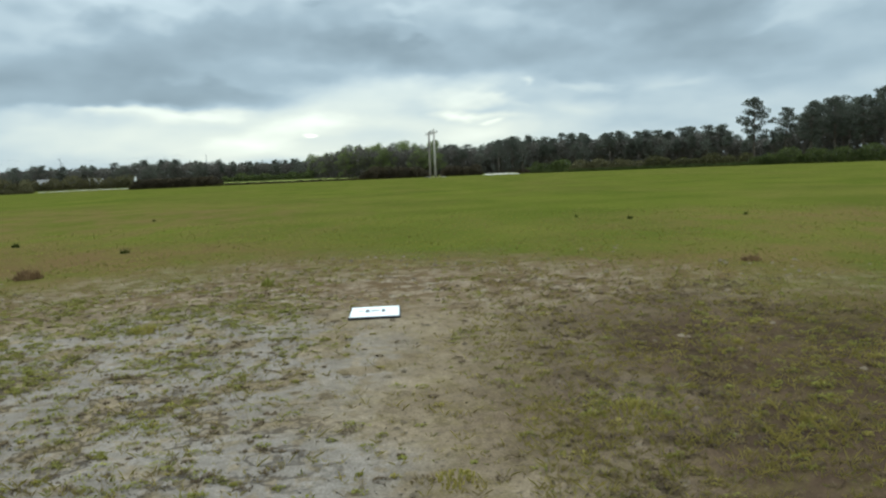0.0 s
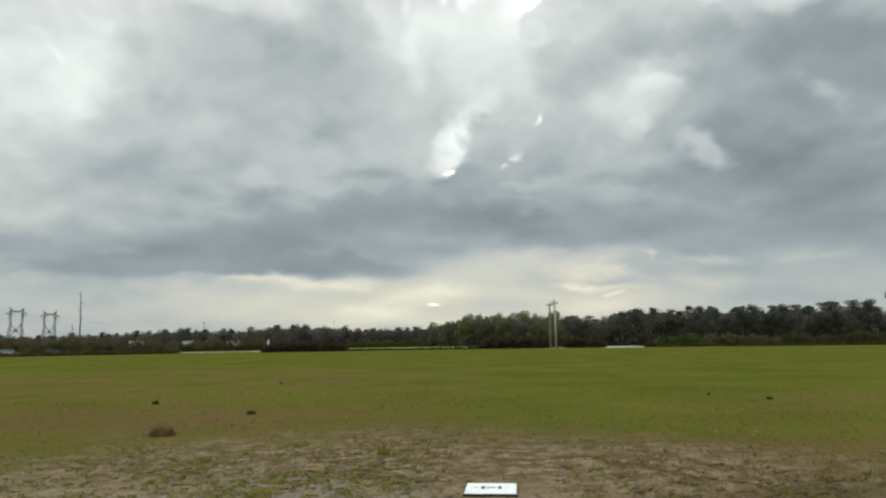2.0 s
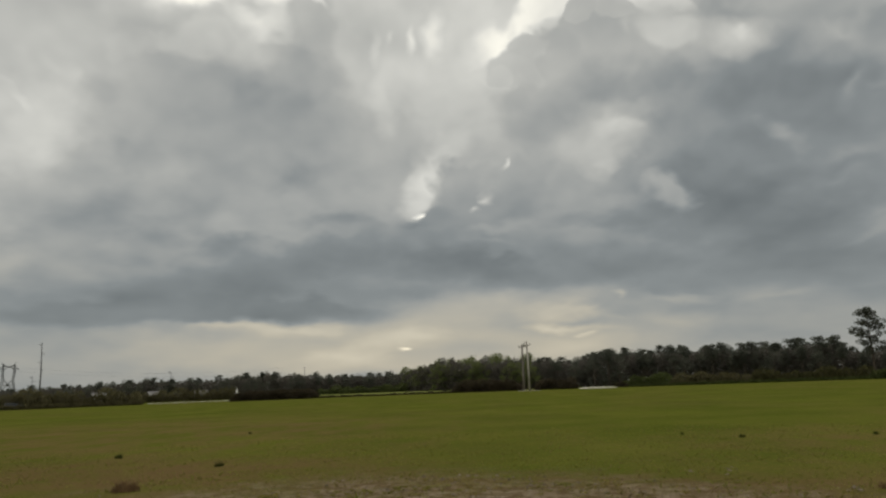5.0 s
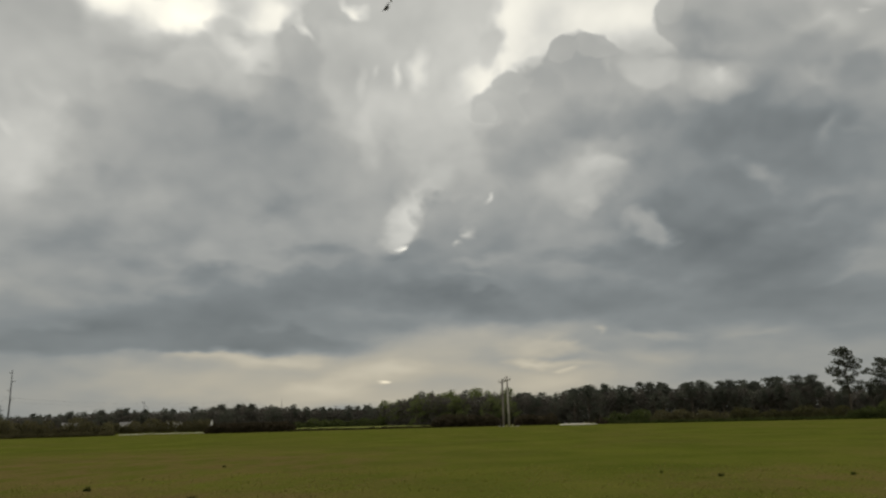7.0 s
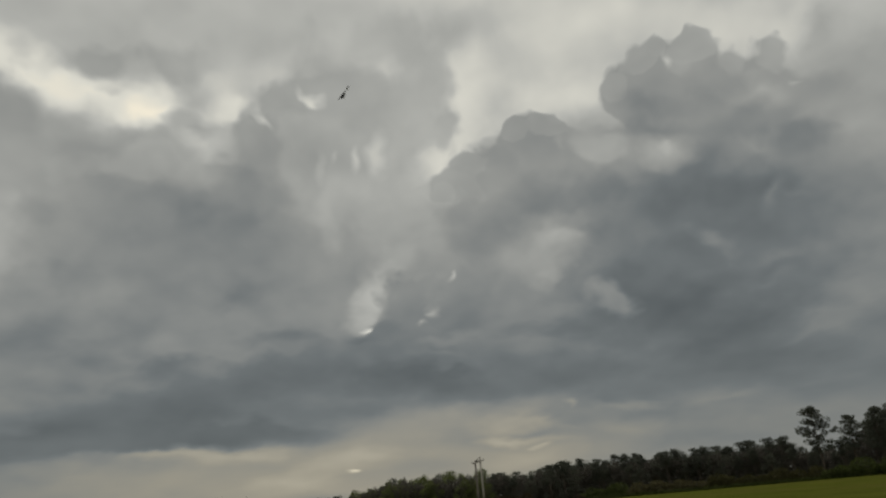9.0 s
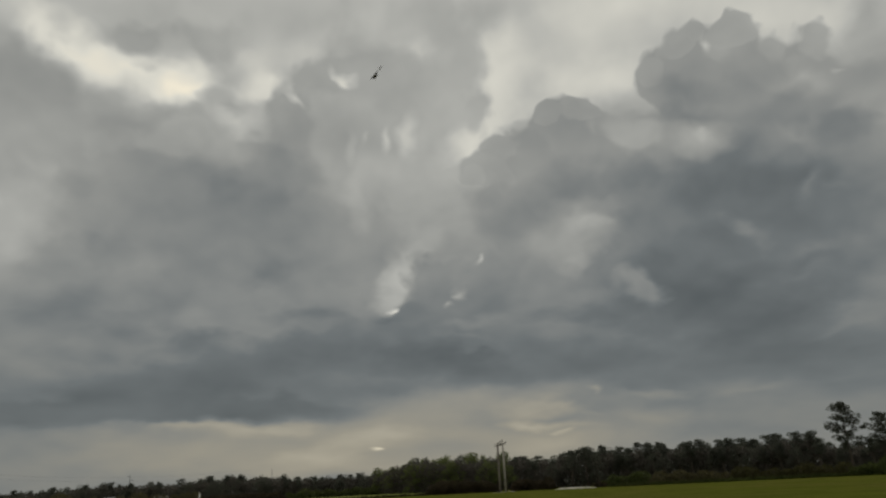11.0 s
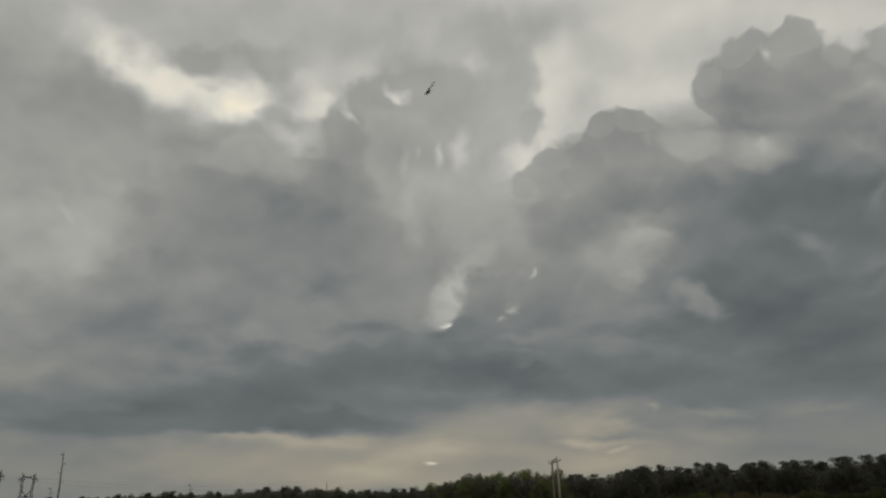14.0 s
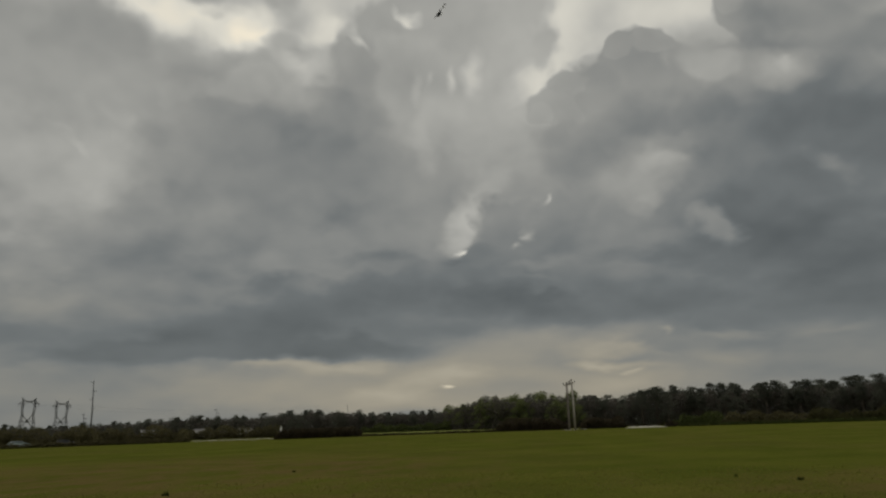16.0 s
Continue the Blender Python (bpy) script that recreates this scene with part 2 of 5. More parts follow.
cloud(-19.7, 26.3, 8.36, 1.10, -8, 0.466, 0.90, 0.80, 0.7)  # shaded underside
cloud(-22.5, 27.1, 5.98, 2.07, -14, 0.495, 0.90, 0.70, 0.8)  # shaded underside
cloud(-12.6, 26.2, 5.23, 1.59, -22, 0.591, 0.70, 0.85, 0.8)  # lit shoulder
cloud(-9.0, 26.8, 1.08, 1.34, -7, 0.588, 0.90, 0.70, 0.6)  # lit shoulder
cloud(-18.5, 25.0, 2.65, 1.55, -2, 0.611, 0.80, 0.85, 0.7)  # lit shoulder
cloud(-19.0, 25.4, 0.88, 0.60, -12, 0.647, 1.00, 0.80, 0.4)  # lit shoulder
cloud(-15.1, 23.8, 3.20, 1.05, -9, 0.528, 0.90, 0.70, 0.7)  # lit shoulder
cloud(-23.3, 24.8, 2.90, 1.66, -13, 0.499, 0.80, 0.70, 0.8)  # dark cloud
cloud(-7.4, 23.1, 6.81, 2.28, -6, 0.451, 0.90, 0.85, 0.7)  # shaded underside
cloud(-12.7, 23.3, 4.20, 1.34, -8, 0.442, 0.90, 0.70, 0.7)  # shaded underside
cloud(-2.9, 23.0, 3.98, 1.38, -5, 0.495, 0.90, 0.60, 0.7)  # shaded underside
cloud(-20.6, 17.2, 14.61, 8.12, -14, 0.379, 0.90, 0.92, 1.0)  # dark core
cloud(-24.9, 20.6, 5.09, 2.47, -23, 0.398, 0.80, 0.85, 0.8)  # dark core
cloud(-15.6, 20.7, 5.34, 2.21, -9, 0.422, 0.90, 0.70, 0.8)  # dark core
cloud(-17.0, 12.9, 12.38, 5.21, -13, 0.331, 0.90, 0.85, 0.8)  # dark core
cloud(-7.0, 19.2, 4.51, 2.76, 16, 0.567, 0.60, 0.90, 0.8)  # pale fold
cloud(-8.0, 20.0, 2.85, 1.19, 4, 0.605, 0.80, 0.70, 0.6)  # pale fold
cloud(-4.5, 18.7, 2.40, 2.31, -5, 0.523, 0.90, 0.70, 0.7)  # pale fold
cloud(-9.6, 21.0, 3.29, 0.82, 12, 0.507, 0.90, 0.80, 0.5)  # pale fold
cloud(-11.5, 13.8, 3.30, 1.53, -28, 0.504, 0.60, 0.85, 0.6)  # pale fold
cloud(-7.9, 14.5, 2.75, 1.00, -5, 0.464, 0.90, 0.70, 0.6)  # pale fold
cloud(-25.5, 19.5, 1.32, 2.43, -38, 0.494, 1.00, 0.80, 0.5)  # pale fold
cloud(-26.9, 18.9, 1.85, 0.73, -8, 0.460, 1.00, 0.60, 0.4)  # pale fold
cloud(-20.8, 18.0, 2.47, 1.44, -39, 0.469, 0.80, 0.80, 0.6)  # pale fold
cloud(-21.7, 16.6, 1.20, 1.27, -31, 0.435, 0.90, 0.60, 0.5)  # pale fold
cloud(-28.8, 20.5, 2.18, 2.39, -14, 0.474, 0.90, 0.70, 0.7)  # pale fold
cloud(-25.0, 15.2, 2.24, 0.82, -2, 0.433, 1.00, 0.70, 0.5)  # pale streak
cloud(-24.7, 13.5, 2.95, 0.98, -9, 0.446, 1.00, 0.70, 0.5)  # pale streak
cloud(-25.8, 9.7, 3.60, 0.55, 8, 0.448, 1.00, 0.80, 0.4)  # pale streak
cloud(-25.8, 8.3, 3.94, 0.46, 11, 0.433, 1.00, 0.70, 0.4)  # pale streak
cloud(6.8, 18.4, 2.66, 4.74, -32, 0.603, 0.90, 0.85, 0.7)  # pale cleft
cloud(9.2, 15.9, 1.34, 2.79, -20, 0.620, 0.90, 0.85, 0.5)  # pale cleft
cloud(7.8, 17.0, 1.06, 3.29, -30, 0.645, 1.00, 0.70, 0.5)  # pale cleft
cloud(3.2, 20.6, 3.98, 2.33, 7, 0.574, 1.00, 0.70, 0.7)  # pale cleft
cloud(5.1, 16.0, 3.00, 2.80, 18, 0.457, 0.35, 0.92, 0.9)  # grey knob
cloud(6.9, 14.2, 2.38, 1.59, 28, 0.442, 0.40, 0.85, 0.7)  # grey knob
cloud(1.6, 13.1, 5.23, 2.77, 7, 0.434, 0.80, 0.80, 0.8)  # grey knob
cloud(-0.5, 16.2, 2.89, 2.32, -3, 0.450, 0.80, 0.70, 0.8)  # grey knob
cloud(9.3, 13.5, 1.24, 0.65, -1, 0.427, 0.80, 0.80, 0.4)  # grey knob
cloud(11.6, 14.0, 2.84, 0.92, -10, 0.521, 1.00, 0.60, 0.5)  # pale cleft
cloud(3.7, 14.7, 0.96, 0.60, 8, 0.627, 1.00, 0.90, 0.4)  # lit edge
cloud(2.4, 15.5, 0.96, 0.56, 21, 0.628, 1.00, 0.80, 0.4)  # lit edge
cloud(1.2, 17.3, 0.44, 0.47, -3, 0.647, 1.00, 0.80, 0.3)  # lit edge
cloud(9.0, 14.5, 0.57, 0.28, -1, 0.799, 1.00, 0.95, 0.2)  # sun glint
cloud(1.2, 12.8, 5.22, 0.74, 5, 0.491, 1.00, 0.80, 0.5)  # pale streak
cloud(3.1, 11.3, 4.24, 0.64, -2, 0.470, 1.00, 0.60, 0.5)  # pale streak
cloud(-5.3, 11.3, 5.95, 0.63, -4, 0.441, 1.00, 0.60, 0.5)  # pale streak
cloud(-7.7, 12.5, 7.26, 1.08, -5, 0.382, 0.90, 0.70, 0.5)  # lower deck
cloud(-5.1, 8.9, 11.76, 2.23, -1, 0.371, 0.90, 0.80, 0.5)  # lower deck
cloud(6.0, 9.6, 8.87, 1.82, 0, 0.362, 0.90, 0.85, 0.5)  # lower deck
cloud(2.2, 10.8, 2.82, 0.64, -2, 0.433, 1.00, 0.60, 0.4)  # pale streak
cloud(1.3, 10.1, 2.80, 0.55, -2, 0.354, 0.90, 0.70, 0.4)  # lower deck
cloud(-19.8, 7.9, 10.04, 2.47, -1, 0.371, 0.90, 0.70, 0.5)  # lower deck
cloud(35.7, 10.3, 6.33, 2.38, 4, 0.472, 0.90, 0.60, 0.6)  # lower deck
cloud(21.4, 9.7, 14.17, 2.19, 7, 0.390, 0.90, 0.90, 0.6)  # lower shelf
cloud(28.3, 7.4, 13.20, 2.08, 8, 0.374, 0.60, 0.92, 0.5)  # lower shelf
cloud(34.4, 6.3, 9.07, 1.33, 4, 0.374, 0.50, 0.92, 0.4)  # lower shelf
cloud(26.2, 6.5, 16.07, 1.24, -2, 0.369, 0.40, 0.90, 0.4)  # lower shelf
cloud(18.7, 6.1, 8.25, 1.03, -3, 0.360, 0.50, 0.90, 0.5)  # lower shelf
cloud(10.7, 7.4, 8.67, 0.98, 3, 0.408, 0.90, 0.80, 0.5)  # lower shelf
cloud(35.3, 7.6, 3.13, 0.70, 2, 0.454, 1.00, 0.60, 0.4)  # pale streak
cloud(11.1, 7.2, 5.47, 0.62, -1, 0.423, 0.90, 0.70, 0.4)  # lower shelf
cloud(13.3, 3.1, 28.22, 2.48, -1, 0.541, 0.60, 0.92, 0.5)  # low bright strip
cloud(3.4, 5.9, 15.55, 1.95, 2, 0.534, 0.90, 0.85, 0.5)  # low bright strip
cloud(21.1, 4.9, 8.87, 0.84, -4, 0.584, 1.00, 0.85, 0.4)  # low bright strip
cloud(24.9, 5.3, 3.25, 0.41, -4, 0.607, 1.00, 0.60, 0.3)  # low bright strip
cloud(17.7, 4.6, 3.03, 0.38, -3, 0.607, 1.00, 0.50, 0.3)  # low bright strip
cloud(21.1, 3.9, 6.69, 0.33, -1, 0.532, 1.00, 0.70, 0.3)  # low streak
cloud(11.6, 3.9, 5.77, 1.04, 8, 0.592, 1.00, 0.80, 0.4)  # low bright strip
cloud(15.1, 2.7, 3.92, 0.85, -1, 0.600, 1.00, 0.60, 0.4)  # low bright strip
cloud(10.5, 3.2, 0.58, 0.21, -2, 0.747, 1.00, 0.95, 0.2)  # low glint
cloud(-2.1, 5.5, 4.94, 1.14, -2, 0.584, 0.90, 0.85, 0.4)  # low bright strip
cloud(-2.4, 4.3, 4.44, 0.44, -6, 0.632, 1.00, 0.70, 0.3)  # low glint
cloud(-4.8, 3.7, 1.14, 0.22, -5, 0.640, 1.00, 0.60, 0.2)  # low glint
cloud(-7.3, 6.6, 1.32, 0.35, -3, 0.570, 1.00, 0.70, 0.3)  # low glint
cloud(-11.4, 6.2, 2.95, 0.39, -8, 0.504, 1.00, 0.70, 0.3)  # low glint
cloud(-4.8, 6.2, 2.24, 0.52, 7, 0.476, 0.90, 0.80, 0.4)  # grey puff
cloud(-6.0, 4.8, 2.63, 0.35, -3, 0.492, 1.00, 0.70, 0.3)  # low streak
cloud(-19.5, 5.8, 4.63, 0.40, 4, 0.468, 1.00, 0.70, 0.3)  # pale streak
cloud(-25.1, 6.1, 3.87, 0.46, 3, 0.454, 1.00, 0.80, 0.3)  # pale streak
cloud(-18.5, 4.9, 4.60, 0.65, -4, 0.468, 1.00, 0.80, 0.4)  # low streak
cloud(-12.4, 4.3, 6.61, 1.26, -3, 0.514, 1.00, 0.70, 0.4)  # low streak
cloud(-22.0, 3.3, 7.89, 1.96, -4, 0.464, 1.00, 0.80, 0.5)  # low grey
cloud(-15.7, 7.2, 6.51, 0.51, -0, 0.408, 1.00, 0.60, 0.3)  # pale streak
cloud(35.8, 3.8, 5.69, 1.66, 0, 0.460, 1.00, 0.85, 0.5)  # low grey
cloud(43.2, 20.0, 6.50, 3.87, -34, 0.615, 1.00, 0.85, 0.8)  # pale side
cloud(40.0, 21.0, 2.17, 0.48, -39, 0.646, 1.00, 0.70, 0.5)  # pale side
cloud(42.9, 15.4, 4.18, 2.34, 9, 0.577, 1.00, 0.80, 0.8)  # pale side
cloud(43.3, 11.8, 5.09, 2.35, 7, 0.552, 1.00, 0.70, 0.8)  # pale side
cloud(41.0, 9.3, 5.28, 1.61, 5, 0.509, 1.00, 0.70, 0.8)  # pale side
cloud(41.6, 6.8, 6.90, 1.36, 6, 0.442, 0.90, 0.80, 0.5)  # lower shelf
cloud(42.0, 3.6, 6.42, 1.58, 2, 0.477, 1.00, 0.80, 0.5)  # low grey

# billows, lit on their upper sides and dim below, and fine wisps over the whole deck
relief_big = calc("SUBTRACT", sky_noise(deck, 7.0, 3.0, 0.4)["Fac"], sky_noise(deck_above, 7.0, 3.0, 0.4)["Fac"])
billow = calc("SUBTRACT", sky_noise(deck, 5.0, 3.5, 0.45)["Fac"], 0.5)
wisp = calc("SUBTRACT", sky_noise(deck, 22.0, 5.0, 0.55)["Fac"], 0.5)
shape = calc("ADD", calc("MULTIPLY", billow, 0.12), calc("MULTIPLY", relief_big, 0.22))
puffs = calc("SUBTRACT", sky_noise(vec("ADD", deck, vec("SCALE", drift_small, scale=0.12)), 9.0, 2.5, 0.45)["Fac"], 0.5)
shape = calc("ADD", shape, calc("MULTIPLY", puffs, 0.055))
shape = calc("ADD", shape, calc("MULTIPLY", wisp, 0.02))
tone = calc("ADD", tone, calc("MULTIPLY", shape, ease(up_deg, 1.0, 14.0, 0.5, 1.0)))
ramp = sky_node("ShaderNodeValToRGB")
feed(ramp.inputs[0], tone)
ramp.color_ramp.elements.remove(ramp.color_ramp.elements[1])
for n, (at, rgb) in enumerate([(0.30, (0.062, 0.072, 0.0745)), (0.42, (0.1255, 0.140, 0.1420)), (0.54, (0.235, 0.243, 0.230)), (0.66, (0.377, 0.384, 0.358)), (0.78, (0.577, 0.575, 0.512)), (0.90, (0.87, 0.79, 0.61)), (1.0, (1.0, 0.98, 0.92))]):
    stop = ramp.color_ramp.elements[0] if n == 0 else ramp.color_ramp.elements.new(at)
    stop.position, stop.color = at, (*rgb, 1)
# thin warm light low over the horizon, where the deck breaks up
warm = sky_node("ShaderNodeMix", data_type="RGBA", blend_type="MULTIPLY")
feed(warm.inputs[0], calc("MULTIPLY", ease(up_deg, 14.0, 3.0), ease(tone, 0.42, 0.57)))
feed(warm.inputs[6], ramp.outputs[0])
warm.inputs[7].default_value = (1.07, 0.98, 0.83, 1)
# an overcast sky is brighter towards the zenith
deck_light = sky_node("ShaderNodeBackground")
feed(deck_light.inputs[0], warm.outputs[2])
feed(deck_light.inputs[1], ease(up_deg, 44.0, 70.0, 1.0, ZENITH))
clear = sky_node("ShaderNodeTexSky", sky_type="NISHITA", sun_disc=False, sun_elevation=radians(58), sun_rotation=radians(150))
clear_light = sky_node("ShaderNodeBackground")
feed(clear_light.inputs[0], clear.outputs[0])
clear_light.inputs[1].default_value = 0.06
both = sky_node("ShaderNodeMixShader")
both.inputs[0].default_value = 0.97
sky_links.new(clear_light.outputs[0], both.inputs[1])
sky_links.new(deck_light.outputs[0], both.inputs[2])
sky_out = sky_node("ShaderNodeOutputWorld")
sky_links.new(both.outputs[0], sky_out.inputs[0])

sun = new("sun", bpy.data.lights.new("sun", "SUN"))
sun.data.energy, sun.data.angle, sun.data.color = 0.3, radians(40), (1.0, 0.97, 0.92)
sun.rotation_euler = (radians(32), 0, radians(-150))

# ---- materials ----
def mat(name, c1, c2, scale=1.0, rough=0.9, bump=0.3, fine=9.0, metal=0.0, island=0.0, ramp=(0.35, 0.65), spec=0.3, thin=0.0):
    """A surface of two colours in soft patches, with fine grain, relief and, for loose pieces, a tone of their own."""
    m = bpy.data.materials.new(name)
    m.use_nodes = True
    nodes, links = m.node_tree.nodes, m.node_tree.links
    shader = nodes["Principled BSDF"]
    where = nodes.new("ShaderNodeTexCoord").outputs["Object"]
    patch, grain = nodes.new("ShaderNodeTexNoise"), nodes.new("ShaderNodeTexNoise")
    for node, s, d in ((patch, scale, 5.0), (grain, scale * fine, 6.0)):
        links.new(where, node.inputs["Vector"])
        node.inputs["Scale"].default_value, node.inputs["Detail"].default_value = s, d
    level = nodes.new("ShaderNodeMapRange")
    links.new(patch.outputs["Fac"], level.inputs[0])
    level.inputs[1].default_value, level.inputs[2].default_value = ramp
    fac = level.outputs[0]
    if island:
        geo, blend = nodes.new("ShaderNodeNewGeometry"), nodes.new("ShaderNodeMix")
        blend.inputs[0].default_value = island
        links.new(fac, blend.inputs[2])
        links.new(geo.outputs["Random Per Island"], blend.inputs[3])
        fac = blend.outputs[0]
    colour = nodes.new("ShaderNodeMix")
    colour.data_type = "RGBA"
    links.new(fac, colour.inputs[0])
    colour.inputs[6].default_value, colour.inputs[7].default_value = (*c1, 1), (*c2, 1)
    shade = nodes.new("ShaderNodeMapRange")
    links.new(grain.outputs["Fac"], shade.inputs[0])
    for k, v in ((1, 0.25), (2, 0.75), (3, 0.72), (4, 1.28)):
        shade.inputs[k].default_value = v
    toned = nodes.new("ShaderNodeVectorMath")
    toned.operation = "SCALE"
    links.new(colour.outputs[2], toned.inputs[0])
    links.new(shade.outputs[0], toned.inputs["Scale"])
    links.new(toned.outputs[0], shader.inputs["Base Color"])
    shader.inputs["Roughness"].default_value, shader.inputs["Metallic"].default_value = rough, metal
    shader.inputs["Specular IOR Level"].default_value = spec
    if bump:
        relief = nodes.new("ShaderNodeBump")
        relief.inputs["Strength"].default_value, relief.inputs["Distance"].default_value = bump, 0.01
        links.new(grain.outputs["Fac"], relief.inputs["Height"])
        links.new(relief.outputs[0], shader.inputs["Normal"])
    if thin:
        # thin leaves let part of the light through
        glow, both = nodes.new("ShaderNodeBsdfTranslucent"), nodes.new("ShaderNodeMixShader")
        links.new(toned.outputs[0], glow.inputs[0])
        both.inputs[0].default_value = thin
        links.new(shader.outputs[0], both.inputs[1])
        links.new(glow.outputs[0], both.inputs[2])
        links.new(both.outputs[0], nodes["Material Output"].inputs[0])
    return m


M_PINE = mat("pine_needles", (0.088, 0.097, 0.077), (0.156, 0.162, 0.125), 0.25, 0.8, 0, island=0.5, spec=0.15, thin=0.5)
M_LEAF = mat("broad_leaves", (0.110, 0.136, 0.048), (0.205, 0.232, 0.080), 0.3, 0.75, 0, island=0.55, spec=0.2, thin=0.5)
M_LEAF_DARK = mat("dark_leaves", (0.088, 0.096, 0.075), (0.156, 0.158, 0.120), 0.3, 0.8, 0, island=0.5, spec=0.15, thin=0.5)
M_BRUSH = mat("brown_brush", (0.062, 0.062, 0.028), (0.125, 0.115, 0.050), 0.35, 0.9, 0, island=0.6, spec=0.1, thin=0.5)
M_BRUSH_GREEN = mat("green_brush", (0.058, 0.072, 0.026), (0.14, 0.165, 0.055), 0.35, 0.85, 0, island=0.6, spec=0.1, thin=0.5)
M_SCRUB = mat("olive_scrub", (0.095, 0.088, 0.045), (0.175, 0.155, 0.080), 0.35, 0.9, 0, island=0.6, spec=0.1, thin=0.5)
M_HEDGE = mat("hedge_leaves", (0.050, 0.042, 0.028), (0.104, 0.082, 0.050), 0.5, 0.85, 0, island=0.6, spec=0.1, thin=0.5)
M_BARK = mat("pine_bark", (0.075, 0.058, 0.045), (0.16, 0.13, 0.105), 1.2, 0.95, 0.5)
M_POLE = mat("weathered_pole", (0.33, 0.30, 0.26), (0.50, 0.46, 0.41), 0.6, 0.9, 0.3)
M_POLE_DARK = mat("creosoted_pole", (0.16, 0.14, 0.12), (0.25, 0.22, 0.19), 0.6, 0.9, 0.3)
M_STEEL = mat("galvanised_steel", (0.13, 0.135, 0.14), (0.20, 0.205, 0.21), 0.4, 0.55, 0.1, metal=0.6)
M_SAND = mat("pale_sand", (0.36, 0.335, 0.28), (0.50, 0.47, 0.40), 0.4, 0.95, 0.4)
M_STRAW = mat("straw_grass", (0.125, 0.145, 0.040), (0.19, 0.20, 0.060), 0.3, 0.95, 0.4, spec=0.0)
M_GRASS = mat("grass_blades", (0.15, 0.165, 0.028), (0.27, 0.26, 0.065), 0.5, 0.7, 0, island=0.65, spec=0.0, thin=0.35)
M_GRASS_DRY = mat("dry_blades", (0.17, 0.135, 0.055), (0.30, 0.24, 0.11), 0.5, 0.8, 0, island=0.65, spec=0.0, thin=0.35)
M_TUSSOCK = mat("dead_tussock", (0.150, 0.096, 0.048), (0.270, 0.180, 0.095), 0.5, 0.85, 0, island=0.65, spec=0.0, thin=0.3)
M_SPRIG = mat("yellow_sprigs", (0.21, 0.190, 0.042), (0.36, 0.295, 0.085), 0.8, 0.8, 0, island=0.7, spec=0.0, thin=0.35)
M_WEED_DARK = mat("dark_weed", (0.026, 0.040, 0.010), (0.06, 0.08, 0.02), 4.0, 0.8, 0, island=0.5, spec=0.0)
M_CUSHION = mat("cushion_leaves", (0.150, 0.158, 0.030), (0.27, 0.25, 0.070), 0.6, 0.75, 0, island=0.7, spec=0.0, thin=0.3)
M_DEAD = mat("withered_leaves", (0.080, 0.060, 0.037), (0.175, 0.130, 0.080), 0.6, 0.85, 0, island=0.7, spec=0.0, thin=0.2)
M_TWIGS = mat("bare_twigs", (0.098, 0.091, 0.077), (0.156, 0.142, 0.118), 0.3, 0.85, 0, island=0.5, spec=0.1, thin=0.4)
M_LITTER = mat("leaf_litter", (0.045, 0.034, 0.024), (0.12, 0.095, 0.06), 3.0, 0.9, 0, island=0.7, spec=0.0)
M_CLOD = mat("soil_clods", (0.075, 0.056, 0.036), (0.24, 0.195, 0.135), 2.0, 0.95, 0.3, island=0.8, spec=0.1)
M_BOARD = mat("white_board", (0.80, 0.83, 0.84), (0.87, 0.89, 0.89), 3.0, 0.45, 0.05, spec=0.4)
M_RUBBER = mat("black_edging", (0.012, 0.013, 0.014), (0.03, 0.03, 0.03), 8.0, 0.6, 0.1)
M_INK = mat("grey_print", (0.05, 0.06, 0.07), (0.10, 0.11, 0.12), 8.0, 0.5, 0)
M_HULL = mat("black_canopy", (0.010, 0.010, 0.012), (0.022, 0.021, 0.023), 20.0, 0.35, 0, spec=0.5)
M_WHITE_PLASTIC = mat("white_plastic", (0.70, 0.70, 0.70), (0.80, 0.80, 0.80), 20.0, 0.4, 0, spec=0.5)
M_ALU = mat("boom_tube", (0.16, 0.16, 0.17), (0.24, 0.24, 0.25), 20.0, 0.4, 0, metal=0.7)
M_PAINT_TEAL = mat("pale_blue_paint", (0.30, 0.37, 0.38), (0.38, 0.44, 0.45), 0.8, 0.3, 0, spec=0.5)
M_PAINT_DARK = mat("dark_car_paint", (0.035, 0.035, 0.04), (0.06, 0.06, 0.065), 0.8, 0.3, 0, spec=0.5)
M_GLASS = mat("dark_window_glass", (0.015, 0.018, 0.02), (0.03, 0.033, 0.036), 1.0, 0.08, 0, spec=0.6)
M_TYRE = mat("tyre_rubber", (0.014, 0.014, 0.014), (0.026, 0.026, 0.026), 4.0, 0.85, 0.2)
M_CANVAS = mat("white_canvas", (0.72, 0.71, 0.68), (0.82, 0.81, 0.78), 1.5, 0.8, 0.2)
M_ROOF = mat("grey_roof", (0.16, 0.155, 0.15), (0.25, 0.24, 0.23), 0.8, 0.9, 0.3)
M_SIDING = mat("pale_siding", (0.46, 0.45, 0.42), (0.58, 0.56, 0.52), 0.8, 0.8, 0.2)


